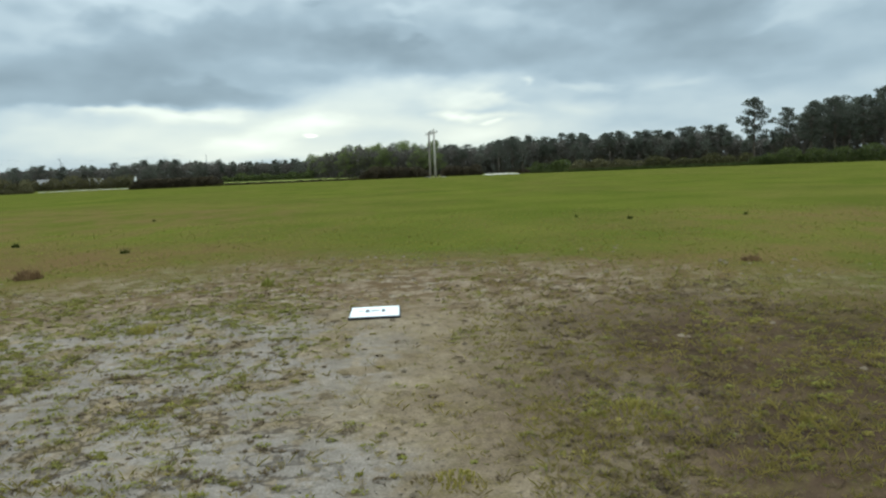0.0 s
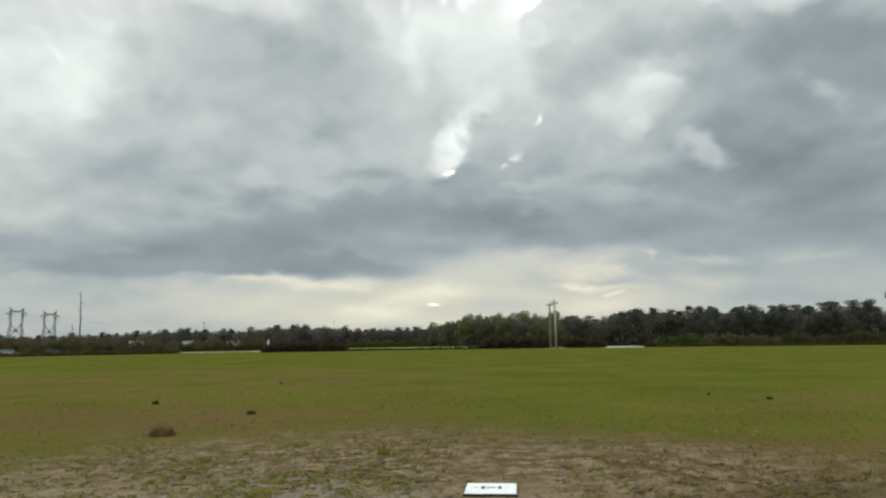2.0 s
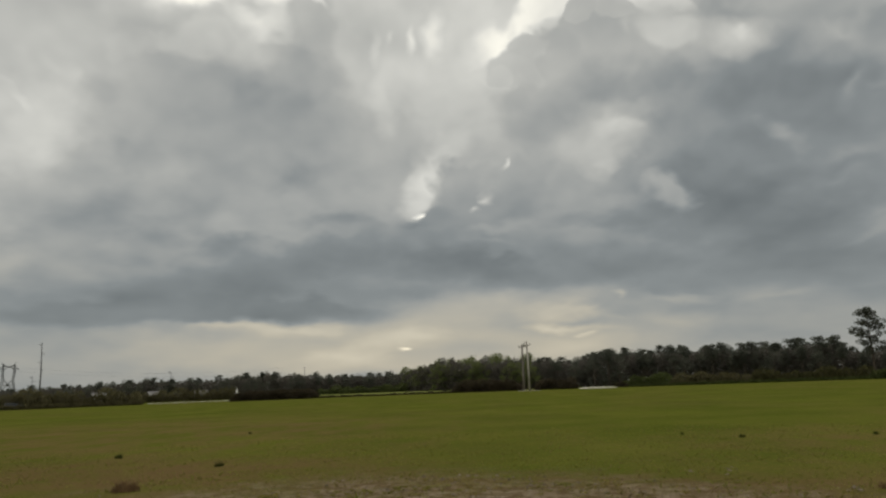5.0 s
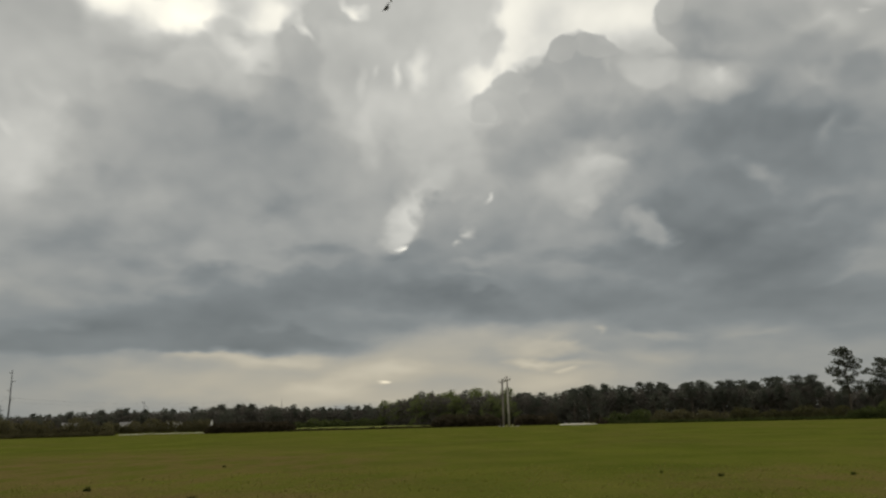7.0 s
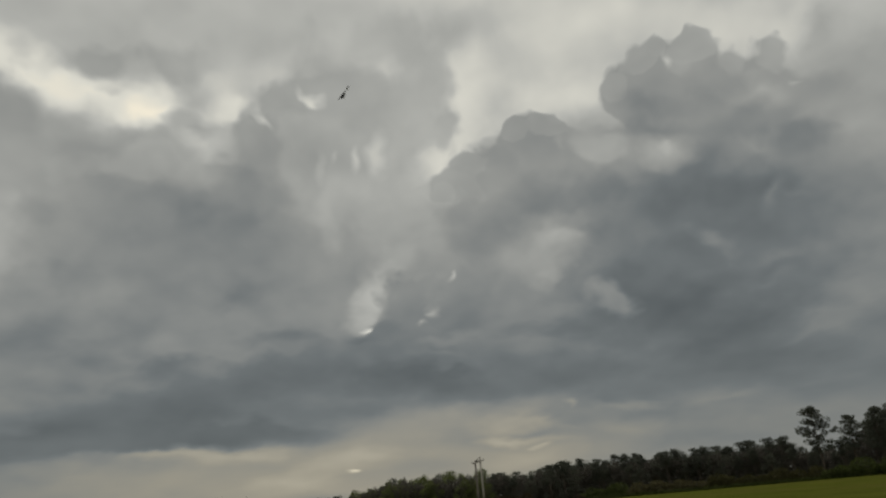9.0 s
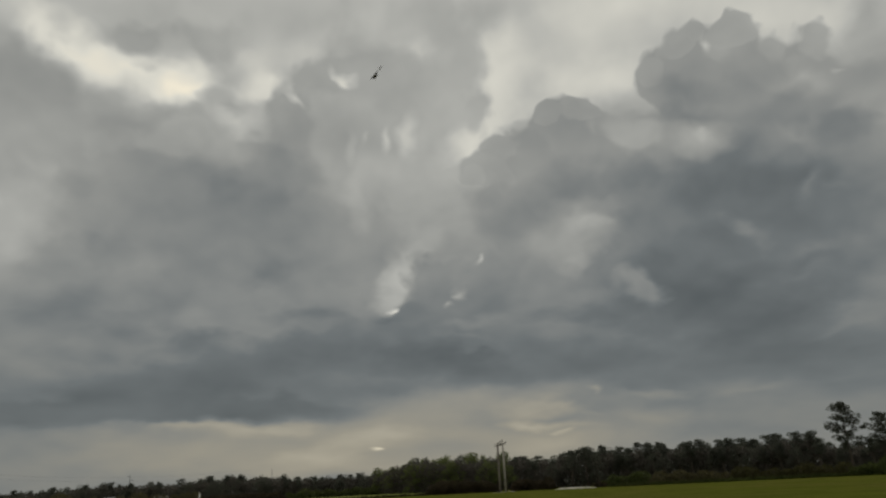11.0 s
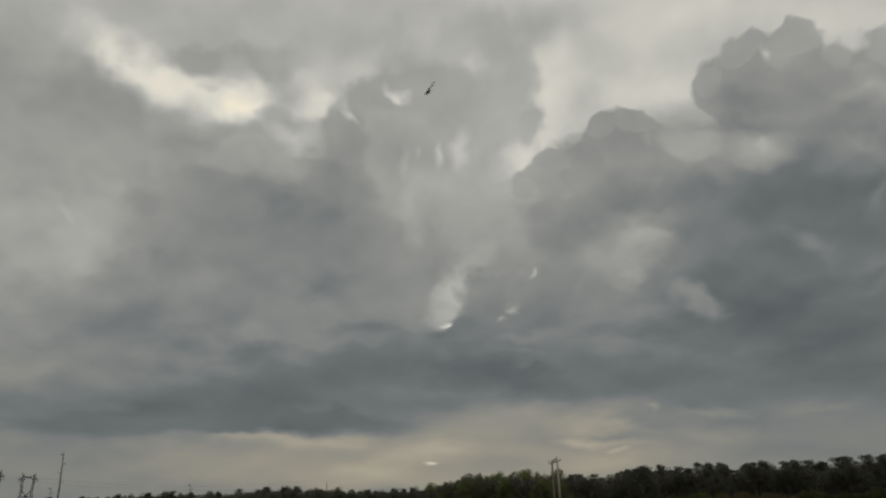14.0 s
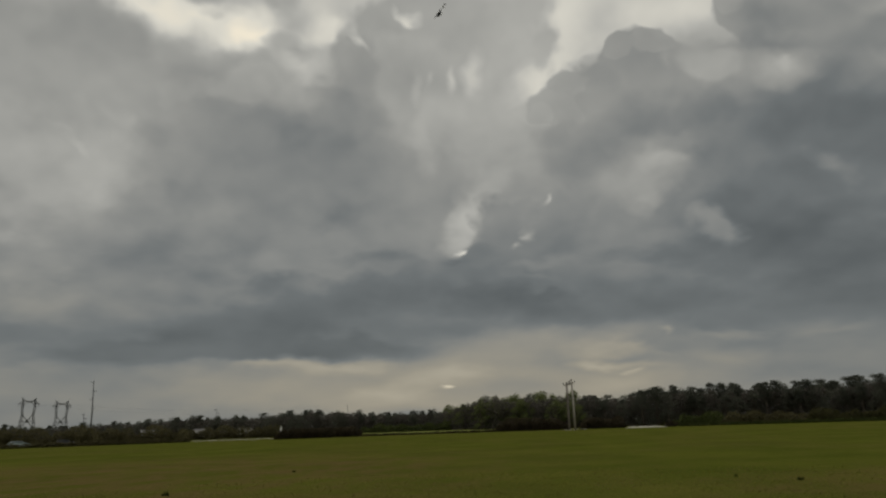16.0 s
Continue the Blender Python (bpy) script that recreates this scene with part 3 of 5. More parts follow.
def ground_material():
    """Grass field with rusty patches, and a worn, silty bare place in the foreground."""
    m = bpy.data.materials.new("field_ground")
    m.use_nodes = True
    nodes, links = m.node_tree.nodes, m.node_tree.links
    shader = nodes["Principled BSDF"]
    where = nodes.new("ShaderNodeTexCoord").outputs["Object"]

    def n(scale, detail=5.0, rough=0.55, off=(0, 0, 0), stretch=(1, 1, 1)):
        place, node = nodes.new("ShaderNodeMapping"), nodes.new("ShaderNodeTexNoise")
        place.inputs["Location"].default_value, place.inputs["Scale"].default_value = off, stretch
        links.new(where, place.inputs[0])
        links.new(place.outputs[0], node.inputs["Vector"])
        for key, v in (("Scale", scale), ("Detail", detail), ("Roughness", rough)):
            node.inputs[key].default_value = v
        return node.outputs["Fac"]

    def put(socket, v):
        if isinstance(v, (int, float)):
            socket.default_value = v
        elif isinstance(v, tuple):
            socket.default_value = (*v, 1)
        else:
            links.new(v, socket)

    def span(v, lo, hi, a=0.0, b=1.0):
        node = nodes.new("ShaderNodeMapRange")
        node.interpolation_type = "SMOOTHSTEP"
        for socket, x in zip(node.inputs, (v, lo, hi, a, b)):
            put(socket, x)
        return node.outputs[0]

    def op(kind, a, b):
        node = nodes.new("ShaderNodeMath")
        node.operation = kind
        put(node.inputs[0], a), put(node.inputs[1], b)
        return node.outputs[0]

    def blend(fac, a, b):
        node = nodes.new("ShaderNodeMix")
        node.data_type = "RGBA"
        put(node.inputs[0], fac), put(node.inputs[6], a), put(node.inputs[7], b)
        return node.outputs[2]

    def spot(x, y, rx, ry, soft, wob, scale, turn=0.0):
        """A ragged round patch on the ground: 1 inside, 0 outside."""
        place = nodes.new("ShaderNodeMapping")
        place.vector_type = "TEXTURE"
        place.inputs["Location"].default_value = (x, y, 0)
        place.inputs["Rotation"].default_value = (0, 0, radians(turn))
        place.inputs["Scale"].default_value = (rx, ry, 1)
        links.new(where, place.inputs[0])
        size = nodes.new("ShaderNodeVectorMath")
        size.operation = "LENGTH"
        links.new(place.outputs[0], size.inputs[0])
        rag = op("MULTIPLY", op("SUBTRACT", n(scale, 6.0, 0.65, (x, y, 3)), 0.5), wob)
        return span(op("ADD", size.outputs["Value"], rag), 1.0 + soft, 1.0 - soft)

    axes = nodes.new("ShaderNodeSeparateXYZ")
    links.new(where, axes.inputs[0])
    along_y = axes.outputs[1]
    grass = blend(span(n(0.16, 6.0), 0.35, 0.65), (0.072, 0.088, 0.012), (0.101, 0.112, 0.017))
    grass = blend(span(n(1.3, 6.0, 0.7), 0.40, 0.75, 0.0, 0.3), grass, (0.062, 0.074, 0.016))
    mottle = op("MULTIPLY", span(n(0.35, 6.0, 0.7, (5, 8, 0), (1.2, 0.7, 1)), 0.45, 0.70), span(n(3.0, 5.0, 0.7), 0.35, 0.65, 0.1, 0.4))
    grass = blend(mottle, grass, (0.155, 0.118, 0.040))
    rusty = op("MULTIPLY", span(n(0.075, 6.0, 0.6, (7, 3, 0), (1.2, 0.6, 1)), 0.44, 0.64), span(n(0.7, 6.0, 0.7), 0.35, 0.65, 0.1, 0.28))
    side = op("MAXIMUM", spot(-22, 28, 18, 20, 0.6, 1.2, 0.12), spot(11, 17, 8, 6, 0.7, 1.2, 0.2))
    side = op("MAXIMUM", side, op("MAXIMUM", spot(-9.5, 13.0, 6.5, 4.5, 0.5, 1.2, 0.3), spot(6.5, 10.0, 4.0, 3.5, 0.6, 1.2, 0.3)))
    side = op("MULTIPLY", side, span(n(0.5, 6.0, 0.7, (1, 8, 0), (1.2, 0.6, 1)), 0.38, 0.62, 0.10, 0.75))
    rusty = op("MAXIMUM", rusty, side)
    grass = blend(rusty, grass, (0.138, 0.092, 0.040))
    fringe = op("MAXIMUM", spot(0.6, 11.4, 4.4, 1.7, 0.6, 1.3, 0.8, -14), spot(-8.6, 14.6, 5.5, 3.0, 0.7, 1.3, 0.4))
    fringe = op("MULTIPLY", fringe, span(n(1.8, 6.0, 0.7, (4, 4, 0)), 0.36, 0.58, 0.15, 0.75))
    grass = blend(fringe, grass, (0.118, 0.074, 0.036))
    grass = blend(span(n(14.0, 5.0, 0.7), 0.48, 0.8, 0.0, 0.5), grass, (0.15, 0.145, 0.04))

    tan = blend(span(n(0.9, 6.0, 0.65), 0.35, 0.65), (0.180, 0.139, 0.087), (0.258, 0.204, 0.137))
    soil = blend(span(n(1.1, 6.0, 0.65, (4, 9, 0)), 0.35, 0.65), (0.044, 0.029, 0.020), (0.090, 0.061, 0.038))
    silt = blend(span(n(1.5, 6.0, 0.6, (1, 5, 0)), 0.35, 0.65), (0.180, 0.157, 0.134), (0.238, 0.209, 0.180))
    moss = blend(span(n(2.0, 6.0, 0.7), 0.35, 0.65), (0.086, 0.071, 0.023), (0.142, 0.114, 0.038))
    tan = blend(span(n(2.4, 6.0, 0.7, (7, 1, 0)), 0.42, 0.62, 0.0, 0.45), tan, (0.125, 0.095, 0.060))
    bare = blend(spot(3.9, 5.2, 3.2, 4.4, 0.5, 1.4, 0.8), tan, soil)
    bare = blend(spot(2.7, 3.2, 1.5, 1.3, 0.5, 1.4, 1.0), bare, soil)
    bare = blend(span(n(4.6, 6.0, 0.75, (6, 6, 0)), 0.46, 0.64, 0.0, 0.45), bare, moss)
    bare = blend(span(n(34.0, 4.0, 0.7, (9, 6, 0)), 0.60, 0.74, 0.0, 0.6), bare, (0.26, 0.22, 0.15))
    bare = blend(span(n(20.0, 4.0, 0.7), 0.53, 0.68, 0.0, 0.6), bare, (0.058, 0.045, 0.032))
    rim = op("MULTIPLY", span(op("ADD", op("MULTIPLY", along_y, 1.0), op("MULTIPLY", n(0.6, 5.0), 3.0)), 8.4, 10.8), 0.9)
    bare = blend(rim, bare, blend(span(n(2.6, 6.0, 0.75, (3, 3, 0)), 0.44, 0.62), (0.098, 0.066, 0.034), (0.238, 0.186, 0.130)))
    # smooth grey plates of dried silt, with dark cracks along their edges
    edge = n(1.7, 4.0, 0.6, (2, 2, 0))
    plates = op("MULTIPLY", spot(-3.0, 5.6, 2.4, 2.7, 0.35, 1.1, 0.7), span(edge, 0.44, 0.49))
    plates = op("MAXIMUM", plates, op("MULTIPLY", spot(-1.35, 3.55, 1.15, 0.62, 0.35, 0.9, 1.2), span(n(1.3, 4.0, 0.58, (8, 2, 0)), 0.36, 0.42)))
    plates = op("MULTIPLY", plates, span(n(7.0, 4.0, 0.6, (5, 2, 0)), 0.62, 0.50, 0.25, 1.0))
    bare = blend(op("MULTIPLY", plates, 0.9), bare, silt)
    flecks = op("MULTIPLY", spot(-3.2, 9.8, 5.6, 2.1, 0.5, 1.0, 0.6, -3), span(n(3.4, 6.0, 0.7, (3, 1, 0), (0.7, 1.2, 1)), 0.55, 0.65))
    bare = blend(flecks, bare, (0.285, 0.245, 0.185))
    crack = op("MULTIPLY", op("MULTIPLY", span(edge, 0.40, 0.435), span(edge, 0.465, 0.44)), spot(-3.0, 4.4, 2.4, 2.2, 0.3, 1.0, 0.7))
    bare = blend(op("MULTIPLY", crack, 0.75), bare, (0.050, 0.040, 0.030))
    zone = spot(-1.4, 5.2, 6.8, 7.35, 0.32, 1.0, 0.5, 20)
    colour = blend(zone, grass, bare)
    fine = op("MULTIPLY", span(n(60.0, 4.0, 0.6), 0.3, 0.7, 0.78, 1.22), span(n(11.0, 5.0, 0.7, (2, 7, 0)), 0.3, 0.7, 0.84, 1.16))
    out = nodes.new("ShaderNodeVectorMath")
    out.operation = "SCALE"
    links.new(colour, out.inputs[0]), links.new(fine, out.inputs["Scale"])
    links.new(out.outputs[0], shader.inputs["Base Color"])
    shader.inputs["Roughness"].default_value, shader.inputs["Specular IOR Level"].default_value = 1.0, 0.0
    relief = nodes.new("ShaderNodeBump")
    relief.inputs["Strength"].default_value, relief.inputs["Distance"].default_value = 0.6, 0.03
    links.new(n(9.0, 8.0, 0.7), relief.inputs["Height"])
    links.new(relief.outputs[0], shader.inputs["Normal"])
    return m

# ---- building helpers ----
def spot(az, far):
    """A place on the plan, by degrees to the left of straight ahead and metres."""
    return -math.sin(radians(az)) * far, math.cos(radians(az)) * far


def lie(x, y):
    """The ground's height: a nearly level field with small humps."""
    d = math.hypot(x, y)
    calm = min(1.0, math.hypot(x + 0.8, y - 7.8) / 2.0)
    return calm * (0.022 * noise.noise((x * 0.9, y * 0.9, 1)) + 0.012 * noise.noise((x * 2.7, y * 2.7, 4))) * (1 if d < 60 else 60 / d)


def mesh(name, verts, faces, material, smooth=False):
    data = bpy.data.meshes.new(name)
    data.from_pydata([tuple(v) for v in verts], [], [tuple(f) for f in faces])
    if smooth:
        data.shade_smooth()
    data.materials.append(material)
    return data


def part(name, data, parent, label="", m=None):
    """One mesh object under a thing or a part."""
    ob = new(name, data)
    ob.parent = parent
    if m is not None:
        ob.matrix_basis = m
    if label:
        ob["label"] = label
    return ob


def root(name, x, y, z, label, category, group="", turn=0.0, scale=1.0):
    ob = new(name)
    ob.empty_display_size = 0.2
    ob.matrix_basis = pose(x, y, z, 0, 0, turn) @ Matrix.Scale(scale, 4)
    return tagged(ob, label, category, group)


def tube(points, radii, sides=8):
    """A round limb along points: its verts and faces, closed at the ends."""
    verts, faces = [], []
    for k, (p, r) in enumerate(zip(points, radii)):
        p = Vector(p)
        a, b = Vector(points[max(k - 1, 0)]), Vector(points[min(k + 1, len(points) - 1)])
        along = (b - a).normalized()
        side = along.cross(Vector((0.3, 1, 0.1)) if abs(along.y) < 0.9 else Vector((1, 0, 0))).normalized()
        up = along.cross(side)
        for s in range(sides):
            g = 2 * math.pi * s / sides
            verts.append(p + r * (math.cos(g) * side + math.sin(g) * up))
    for k in range(len(points) - 1):
        for s in range(sides):
            t = (s + 1) % sides
            faces.append((k * sides + s, k * sides + t, (k + 1) * sides + t, (k + 1) * sides + s))
    faces.append(tuple(range(sides))[::-1])
    faces.append(tuple((len(points) - 1) * sides + s for s in range(sides)))
    return verts, faces


def merge(*lumps):
    verts, faces = [], []
    for v, f in lumps:
        faces += [tuple(i + len(verts) for i in face) for face in f]
        verts += list(v)
    return verts, faces


def box(x0, y0, z0, x1, y1, z1, bevel=0.0):
    bm = bmesh.new()
    bmesh.ops.create_cube(bm, size=1.0)
    for v in bm.verts:
        v.co = ((x0 + x1) / 2 + v.co.x * (x1 - x0), (y0 + y1) / 2 + v.co.y * (y1 - y0), (z0 + z1) / 2 + v.co.z * (z1 - z0))
    if bevel:
        bmesh.ops.bevel(bm, geom=bm.edges[:], offset=bevel, segments=2, affect="EDGES")
    verts, faces = [v.co.copy() for v in bm.verts], [tuple(v.index for v in f.verts) for f in bm.faces]
    bm.free()
    return verts, faces


def leaves(centres, sizes, rng):
    """Small pointed leaf sprays at many places, turned every way."""
    n = len(centres)
    a = rng.normal(size=(n, 3))
    a /= np.linalg.norm(a, axis=1)[:, None]
    b = np.cross(a, rng.normal(size=(n, 3)))
    b /= np.linalg.norm(b, axis=1)[:, None]
    s = np.asarray(sizes)[:, None]
    c = np.cross(a, b)
    v = np.stack([centres - a * s, centres - b * s * 0.6 + c * s * 0.2, centres + a * s, centres + b * s * 0.6 + c * s * 0.2], 1).reshape(-1, 3)
    f = np.arange(4 * n).reshape(n, 4)
    return v.tolist(), f.tolist()


def puff(rng, centre, radius, n, squash=0.7):
    """Points through the outer part of one clump of foliage."""
    d = rng.normal(size=(n, 3))
    d /= np.linalg.norm(d, axis=1)[:, None]
    r = radius * rng.uniform(0.45, 1.08, n) ** 0.6
    return np.asarray(centre) + d * r[:, None] * np.array([1, 1, squash])


def pine_parts(seed, high, bare=0.45, wide=0.2):
    """A pine: a bare slightly bent trunk, limbs, and a domed or an open crown of flattened needle clumps."""
    rng = np.random.default_rng(seed)
    bend = rng.normal(size=2) * 0.025 * high
    trunk_at = lambda k: Vector((bend[0] * k * k, bend[1] * k * k, high * k))
    lumps = [tube([trunk_at(k) for k in (0, 0.02, 0.2, 0.45, 0.7, 0.93)], [high * r for r in (0.021, 0.016, 0.0135, 0.011, 0.007, 0.002)])]
    crown, size = [], []
    open_crown = wide > 0.26
    n = 25 if open_crown else 12
    for k in range(n):
        v = (k + rng.uniform(0.0, 0.9)) / n
        u = bare + (0.95 - bare) * v
        g, base = k * 2.4 + rng.uniform(-0.5, 0.5), trunk_at(u)
        dome = 0.5 + 0.5 * math.sin(math.pi * v ** 0.85) if open_crown else math.sqrt(max(0.08, 1 - ((v - 0.35) / 0.72) ** 2))
        reach = high * wide * dome * rng.uniform(0.5 if open_crown else 0.4, 1.0)
        tip = base + Vector((math.cos(g) * reach, math.sin(g) * reach, reach * rng.uniform(0.02, 0.3)))
        lumps.append(tube([base, base.lerp(tip, 0.5) + Vector((0, 0, -0.03 * reach)), tip], [high * 0.005, high * 0.0035, high * 0.0012], 5))
        for q in (0.95, 0.5):
            c = base.lerp(tip, q)
            pts = puff(rng, c, high * (rng.uniform(0.044, 0.072) if open_crown else rng.uniform(0.055, 0.095)), 74 if open_crown else 100, 0.62)
            crown.append(pts)
            size.append(rng.uniform(0.008, 0.0165, len(pts)) * high)
    pts = puff(rng, trunk_at(0.93), high * (0.055 if open_crown else 0.085), 110, 0.62)
    crown.append(pts), size.append(rng.uniform(0.008, 0.0165, len(pts)) * high)
    return merge(*lumps), leaves(np.concatenate(crown), np.concatenate(size), rng)


def broadleaf_parts(seed, high, low=0.12, wide=0.36, n=26):
    rng = np.random.default_rng(seed)
    lumps = [tube([(0, 0, 0), (0, 0, 0.05 * high), (0.01 * high, 0, 0.35 * high), (0, 0.015 * high, 0.75 * high)], [high * r for r in (0.03, 0.022, 0.016, 0.005)])]
    crown, size = [], []
    for k in range(n):
        u = rng.uniform(0, 1)
        z = high * (low + (0.93 - low) * u)
        reach = high * wide * math.sin(math.pi * (0.22 + 0.74 * u)) * math.sqrt(rng.uniform(0.05, 1))
        g = rng.uniform(0, 2 * math.pi)
        c = Vector((math.cos(g) * reach, math.sin(g) * reach, z))
        if k % 3 == 0:
            s = Vector((0, 0, z * 0.55))
            lumps.append(tube([s, s.lerp(c, 0.6) + Vector((0, 0, 0.02 * high)), c], [high * 0.008, high * 0.005, high * 0.0015], 5))
        pts = puff(rng, c, high * rng.uniform(0.075, 0.13), 95, 0.75)
        crown.append(pts), size.append(rng.uniform(0.009, 0.019, len(pts)) * high)
    return merge(*lumps), leaves(np.concatenate(crown), np.concatenate(size), rng)


def tree(name, kind, bark, leaf, seed, label, category):
    """A tree one metre high at the origin, to be copied at its true height."""
    wood, crown = kind(seed, 1.0) if not isinstance(kind, tuple) else kind[0](seed, 1.0, *kind[1])
    ob = root(name, 0, 0, -50, label, category)
    part("trunk", mesh("trunk", *wood, bark, True), ob, "bare brown trunk with thin limbs")
    part("crown", mesh("crown", *crown, leaf), ob)
    return ob


# ---- ground ----
def build_ground():
    steps = np.sinh(np.linspace(-1, 1, 241) * 6.2) / np.sinh(6.2) * 4000
    verts, faces, n = [], [], len(steps)
    for y in steps:
        for x in steps:
            verts.append((x, y + 6, lie(x, y + 6) if abs(x) < 300 and abs(y) < 300 else 0.0))
    for j in range(n - 1):
        for i in range(n - 1):
            faces.append((j * n + i, j * n + i + 1, (j + 1) * n + i + 1, (j + 1) * n + i))
    ob = new("ground", mesh("ground", verts, faces, ground_material(), True))
    tagged(ob, "grassy field with a worn silty bare patch and rusty stains", "ground", kind="structure")


build_ground()


def strip(name, az0, az1, d0, d1, material, label, category, lift=0.05, rag=2.0, rise=0.0):
    """A flat ragged band of ground cover beyond the field."""
    verts, faces, n = [], [], 40
    for k in range(n + 1):
        az = az0 + (az1 - az0) * k / n
        for d, s in ((d0, 11), (d1, 23)):
            x, y = spot(az, d + rag * noise.noise((az * 0.9, s, 0)))
            verts.append((x, y, lift + (rise if s == 23 else 0.0)))
    faces = [(2 * k, 2 * k + 1, 2 * k + 3, 2 * k + 2) for k in range(n)]
    return tagged(new(name, mesh(name, verts, faces, material)), label, category, kind="structure")


strip("sand_track", 30, 23.9, 186, 197, M_SAND, "pale sandy track beyond the field's edge", "track", rise=0.0)
strip("dry_grass_strip", 17.2, 5.5, 172, 215, M_STRAW, "pale straw-green verge of uncut grass", "verge", rise=0.4)
strip("sand_apron", 1.3, -0.5, 157, 162, M_SAND, "patch of pale sand round the power poles", "sand", rag=1.0)


# ---- woods ----
PINES = [tree("pine_tree", (pine_parts, (b, w)), M_BARK, M_PINE, 20 + k, "tall dark pine in the wood behind the field", "tree") for k, (b, w) in enumerate([(0.58, 0.19), (0.64, 0.17), (0.52, 0.21), (0.60, 0.23), (0.48, 0.18), (0.36, 0.275), (0.42, 0.265)])]
OAKS = [tree("broadleaf_tree", (broadleaf_parts, (lo, w)), M_BARK, M_LEAF, 40 + k, "green broad-leaved tree at the wood's edge", "tree") for k, (lo, w) in enumerate([(0.10, 0.36), (0.14, 0.32), (0.08, 0.4), (0.18, 0.34)])]
DARKS = [tree("broadleaf_tree", (broadleaf_parts, (lo, w)), M_BARK, M_LEAF_DARK, 60 + k, "dark shady tree in the distant wood", "tree") for k, (lo, w) in enumerate([(0.10, 0.34), (0.16, 0.32), (0.05, 0.38)])]

# skyline of the wood: azimuth, elevation of the tops, distance of the front row
SKYLINE = [(48, 0.95, 300), (40, 0.92, 300), (34, 1.1, 300), (30, 1.42, 280), (26, 1.28, 270), (21.5, 1.66, 250), (18.6, 1.6, 245), (17.2, 1.28, 245), (11, 1.3, 240), (9.2, 1.95, 215), (6.4, 2.42, 200), (1, 2.3, 200), (-3.2, 1.8, 205), (-5, 2.35, 205), (-13, 2.3, 205), (-20, 2.35, 200), (-22.3, 2.45, 195), (-22.8, 1.75, 195), (-25.8, 1.55, 192), (-26.8, 2.4, 188), (-27.5, 3.6, 185), (-33, 4.0, 180), (-42, 4.1, 175)]


def skyline(az):
    a, e, d = np.array(SKYLINE[::-1]).T
    return float(np.interp(az, a, e)), float(np.interp(az, a, d))


def plant(pattern, az, far, high, rng):
    x, y = spot(az, far)
    return copy_thing(pattern, pose(x, y, -0.05, 0, 0, rng.uniform(0, 360)) @ Matrix.Scale(high, 4))


def build_woods():
    rng = random.Random(5)
    az = 47.0
    while az > -41:
        el, d = skyline(az)
        green = 10.5 > az > -0.3
        for row, share in ((0, 0.88), (9, 1.0), (20, 1.04)):
            far = d + row + rng.uniform(-2, 4)
            top = 1.6 + far * math.tan(radians(el))
            high = top * share * rng.uniform(0.86, 1.05)
            if green:
                kind = rng.choice(OAKS if row < 15 else OAKS + DARKS)
            elif az > 10:
                kind = rng.choice(DARKS + PINES[:1])
            else:
                kind = rng.choice(PINES + DARKS) if row else rng.choice(PINES[:5] + DARKS * 3)
            plant(kind, az + rng.uniform(-0.8, 0.8), far, high, rng)["group"] = "trees of the wood"
        az -= math.degrees((3.4 if el < 3 else 4.0) / d)


build_woods()


def build_lone_pines():
    rng = random.Random(9)
    for az, el, far, k in ((-24.25, 4.5, 178, 5), (-26.3, 3.6, 182, 6), (-25.6, 2.0, 190, 0), (-28.0, 4.0, 176, 5), (-29.5, 4.15, 178, 6), (-31.2, 4.1, 174, 5), (-32.6, 4.6, 172, 6), (-5.95, 2.55, 203, 1), (-13.7, 2.5, 203, 3), (-22.0, 2.7, 200, 4)):
        ob = plant(PINES[k], az, far, 1.6 + far * math.tan(radians(el)), rng)
        tagged(ob, "tall pine standing above its neighbours, with open crown", group="tall pines")
    # single rounded crowns that stand a little over the wood's edge
    for start, end, step, over in ((-4.8, -22.0, 1.0, 0.32), (44.0, 22.5, 1.9, 0.22), (16.5, 11.0, 1.5, 0.2)):
        az = start
        while az > end:
            el, d = skyline(az)
            far = d + rng.uniform(3, 14)
            ob = plant(PINES[rng.randrange(4)], az, far, 1.6 + far * math.tan(radians(el + over * rng.uniform(0.0, 1.0))), rng)
            tagged(ob, "dark pine with a small rounded crown above the wood", group="tall pines")
            az -= step * rng.uniform(0.6, 1.5)


build_lone_pines()
for pattern in (*PINES, *OAKS, *DARKS):
    for child in list(pattern.children):
        bpy.data.objects.remove(child)
    bpy.data.objects.remove(pattern)


def backwoods():
    """The wood's dim inside, behind the rows of trees: foliage too far and dense to count."""
    rng = np.random.default_rng(3)
    pts, size = [], []
    for k in range(170000):
        az = rng.uniform(-42, 48)
        el, d = skyline(az)
        far = d + 2 + 38 * rng.uniform(0, 1) ** 1.6
        top = (1.6 + far * math.tan(radians(el))) * (0.80 + 0.22 * noise.noise((az * 1.3, far * 0.15, 0)))
        z = rng.uniform(0, max(top, 1.0))
        x, y = spot(az, far)
        pts.append((x, y, z)), size.append(rng.uniform(0.22, 0.5))
    ob = new("far_woods", mesh("far_woods", *leaves(np.array(pts), size, rng), M_TWIGS))
    tagged(ob, "dense dark inside of the distant wood", "woods", kind="stuff")


backwoods()


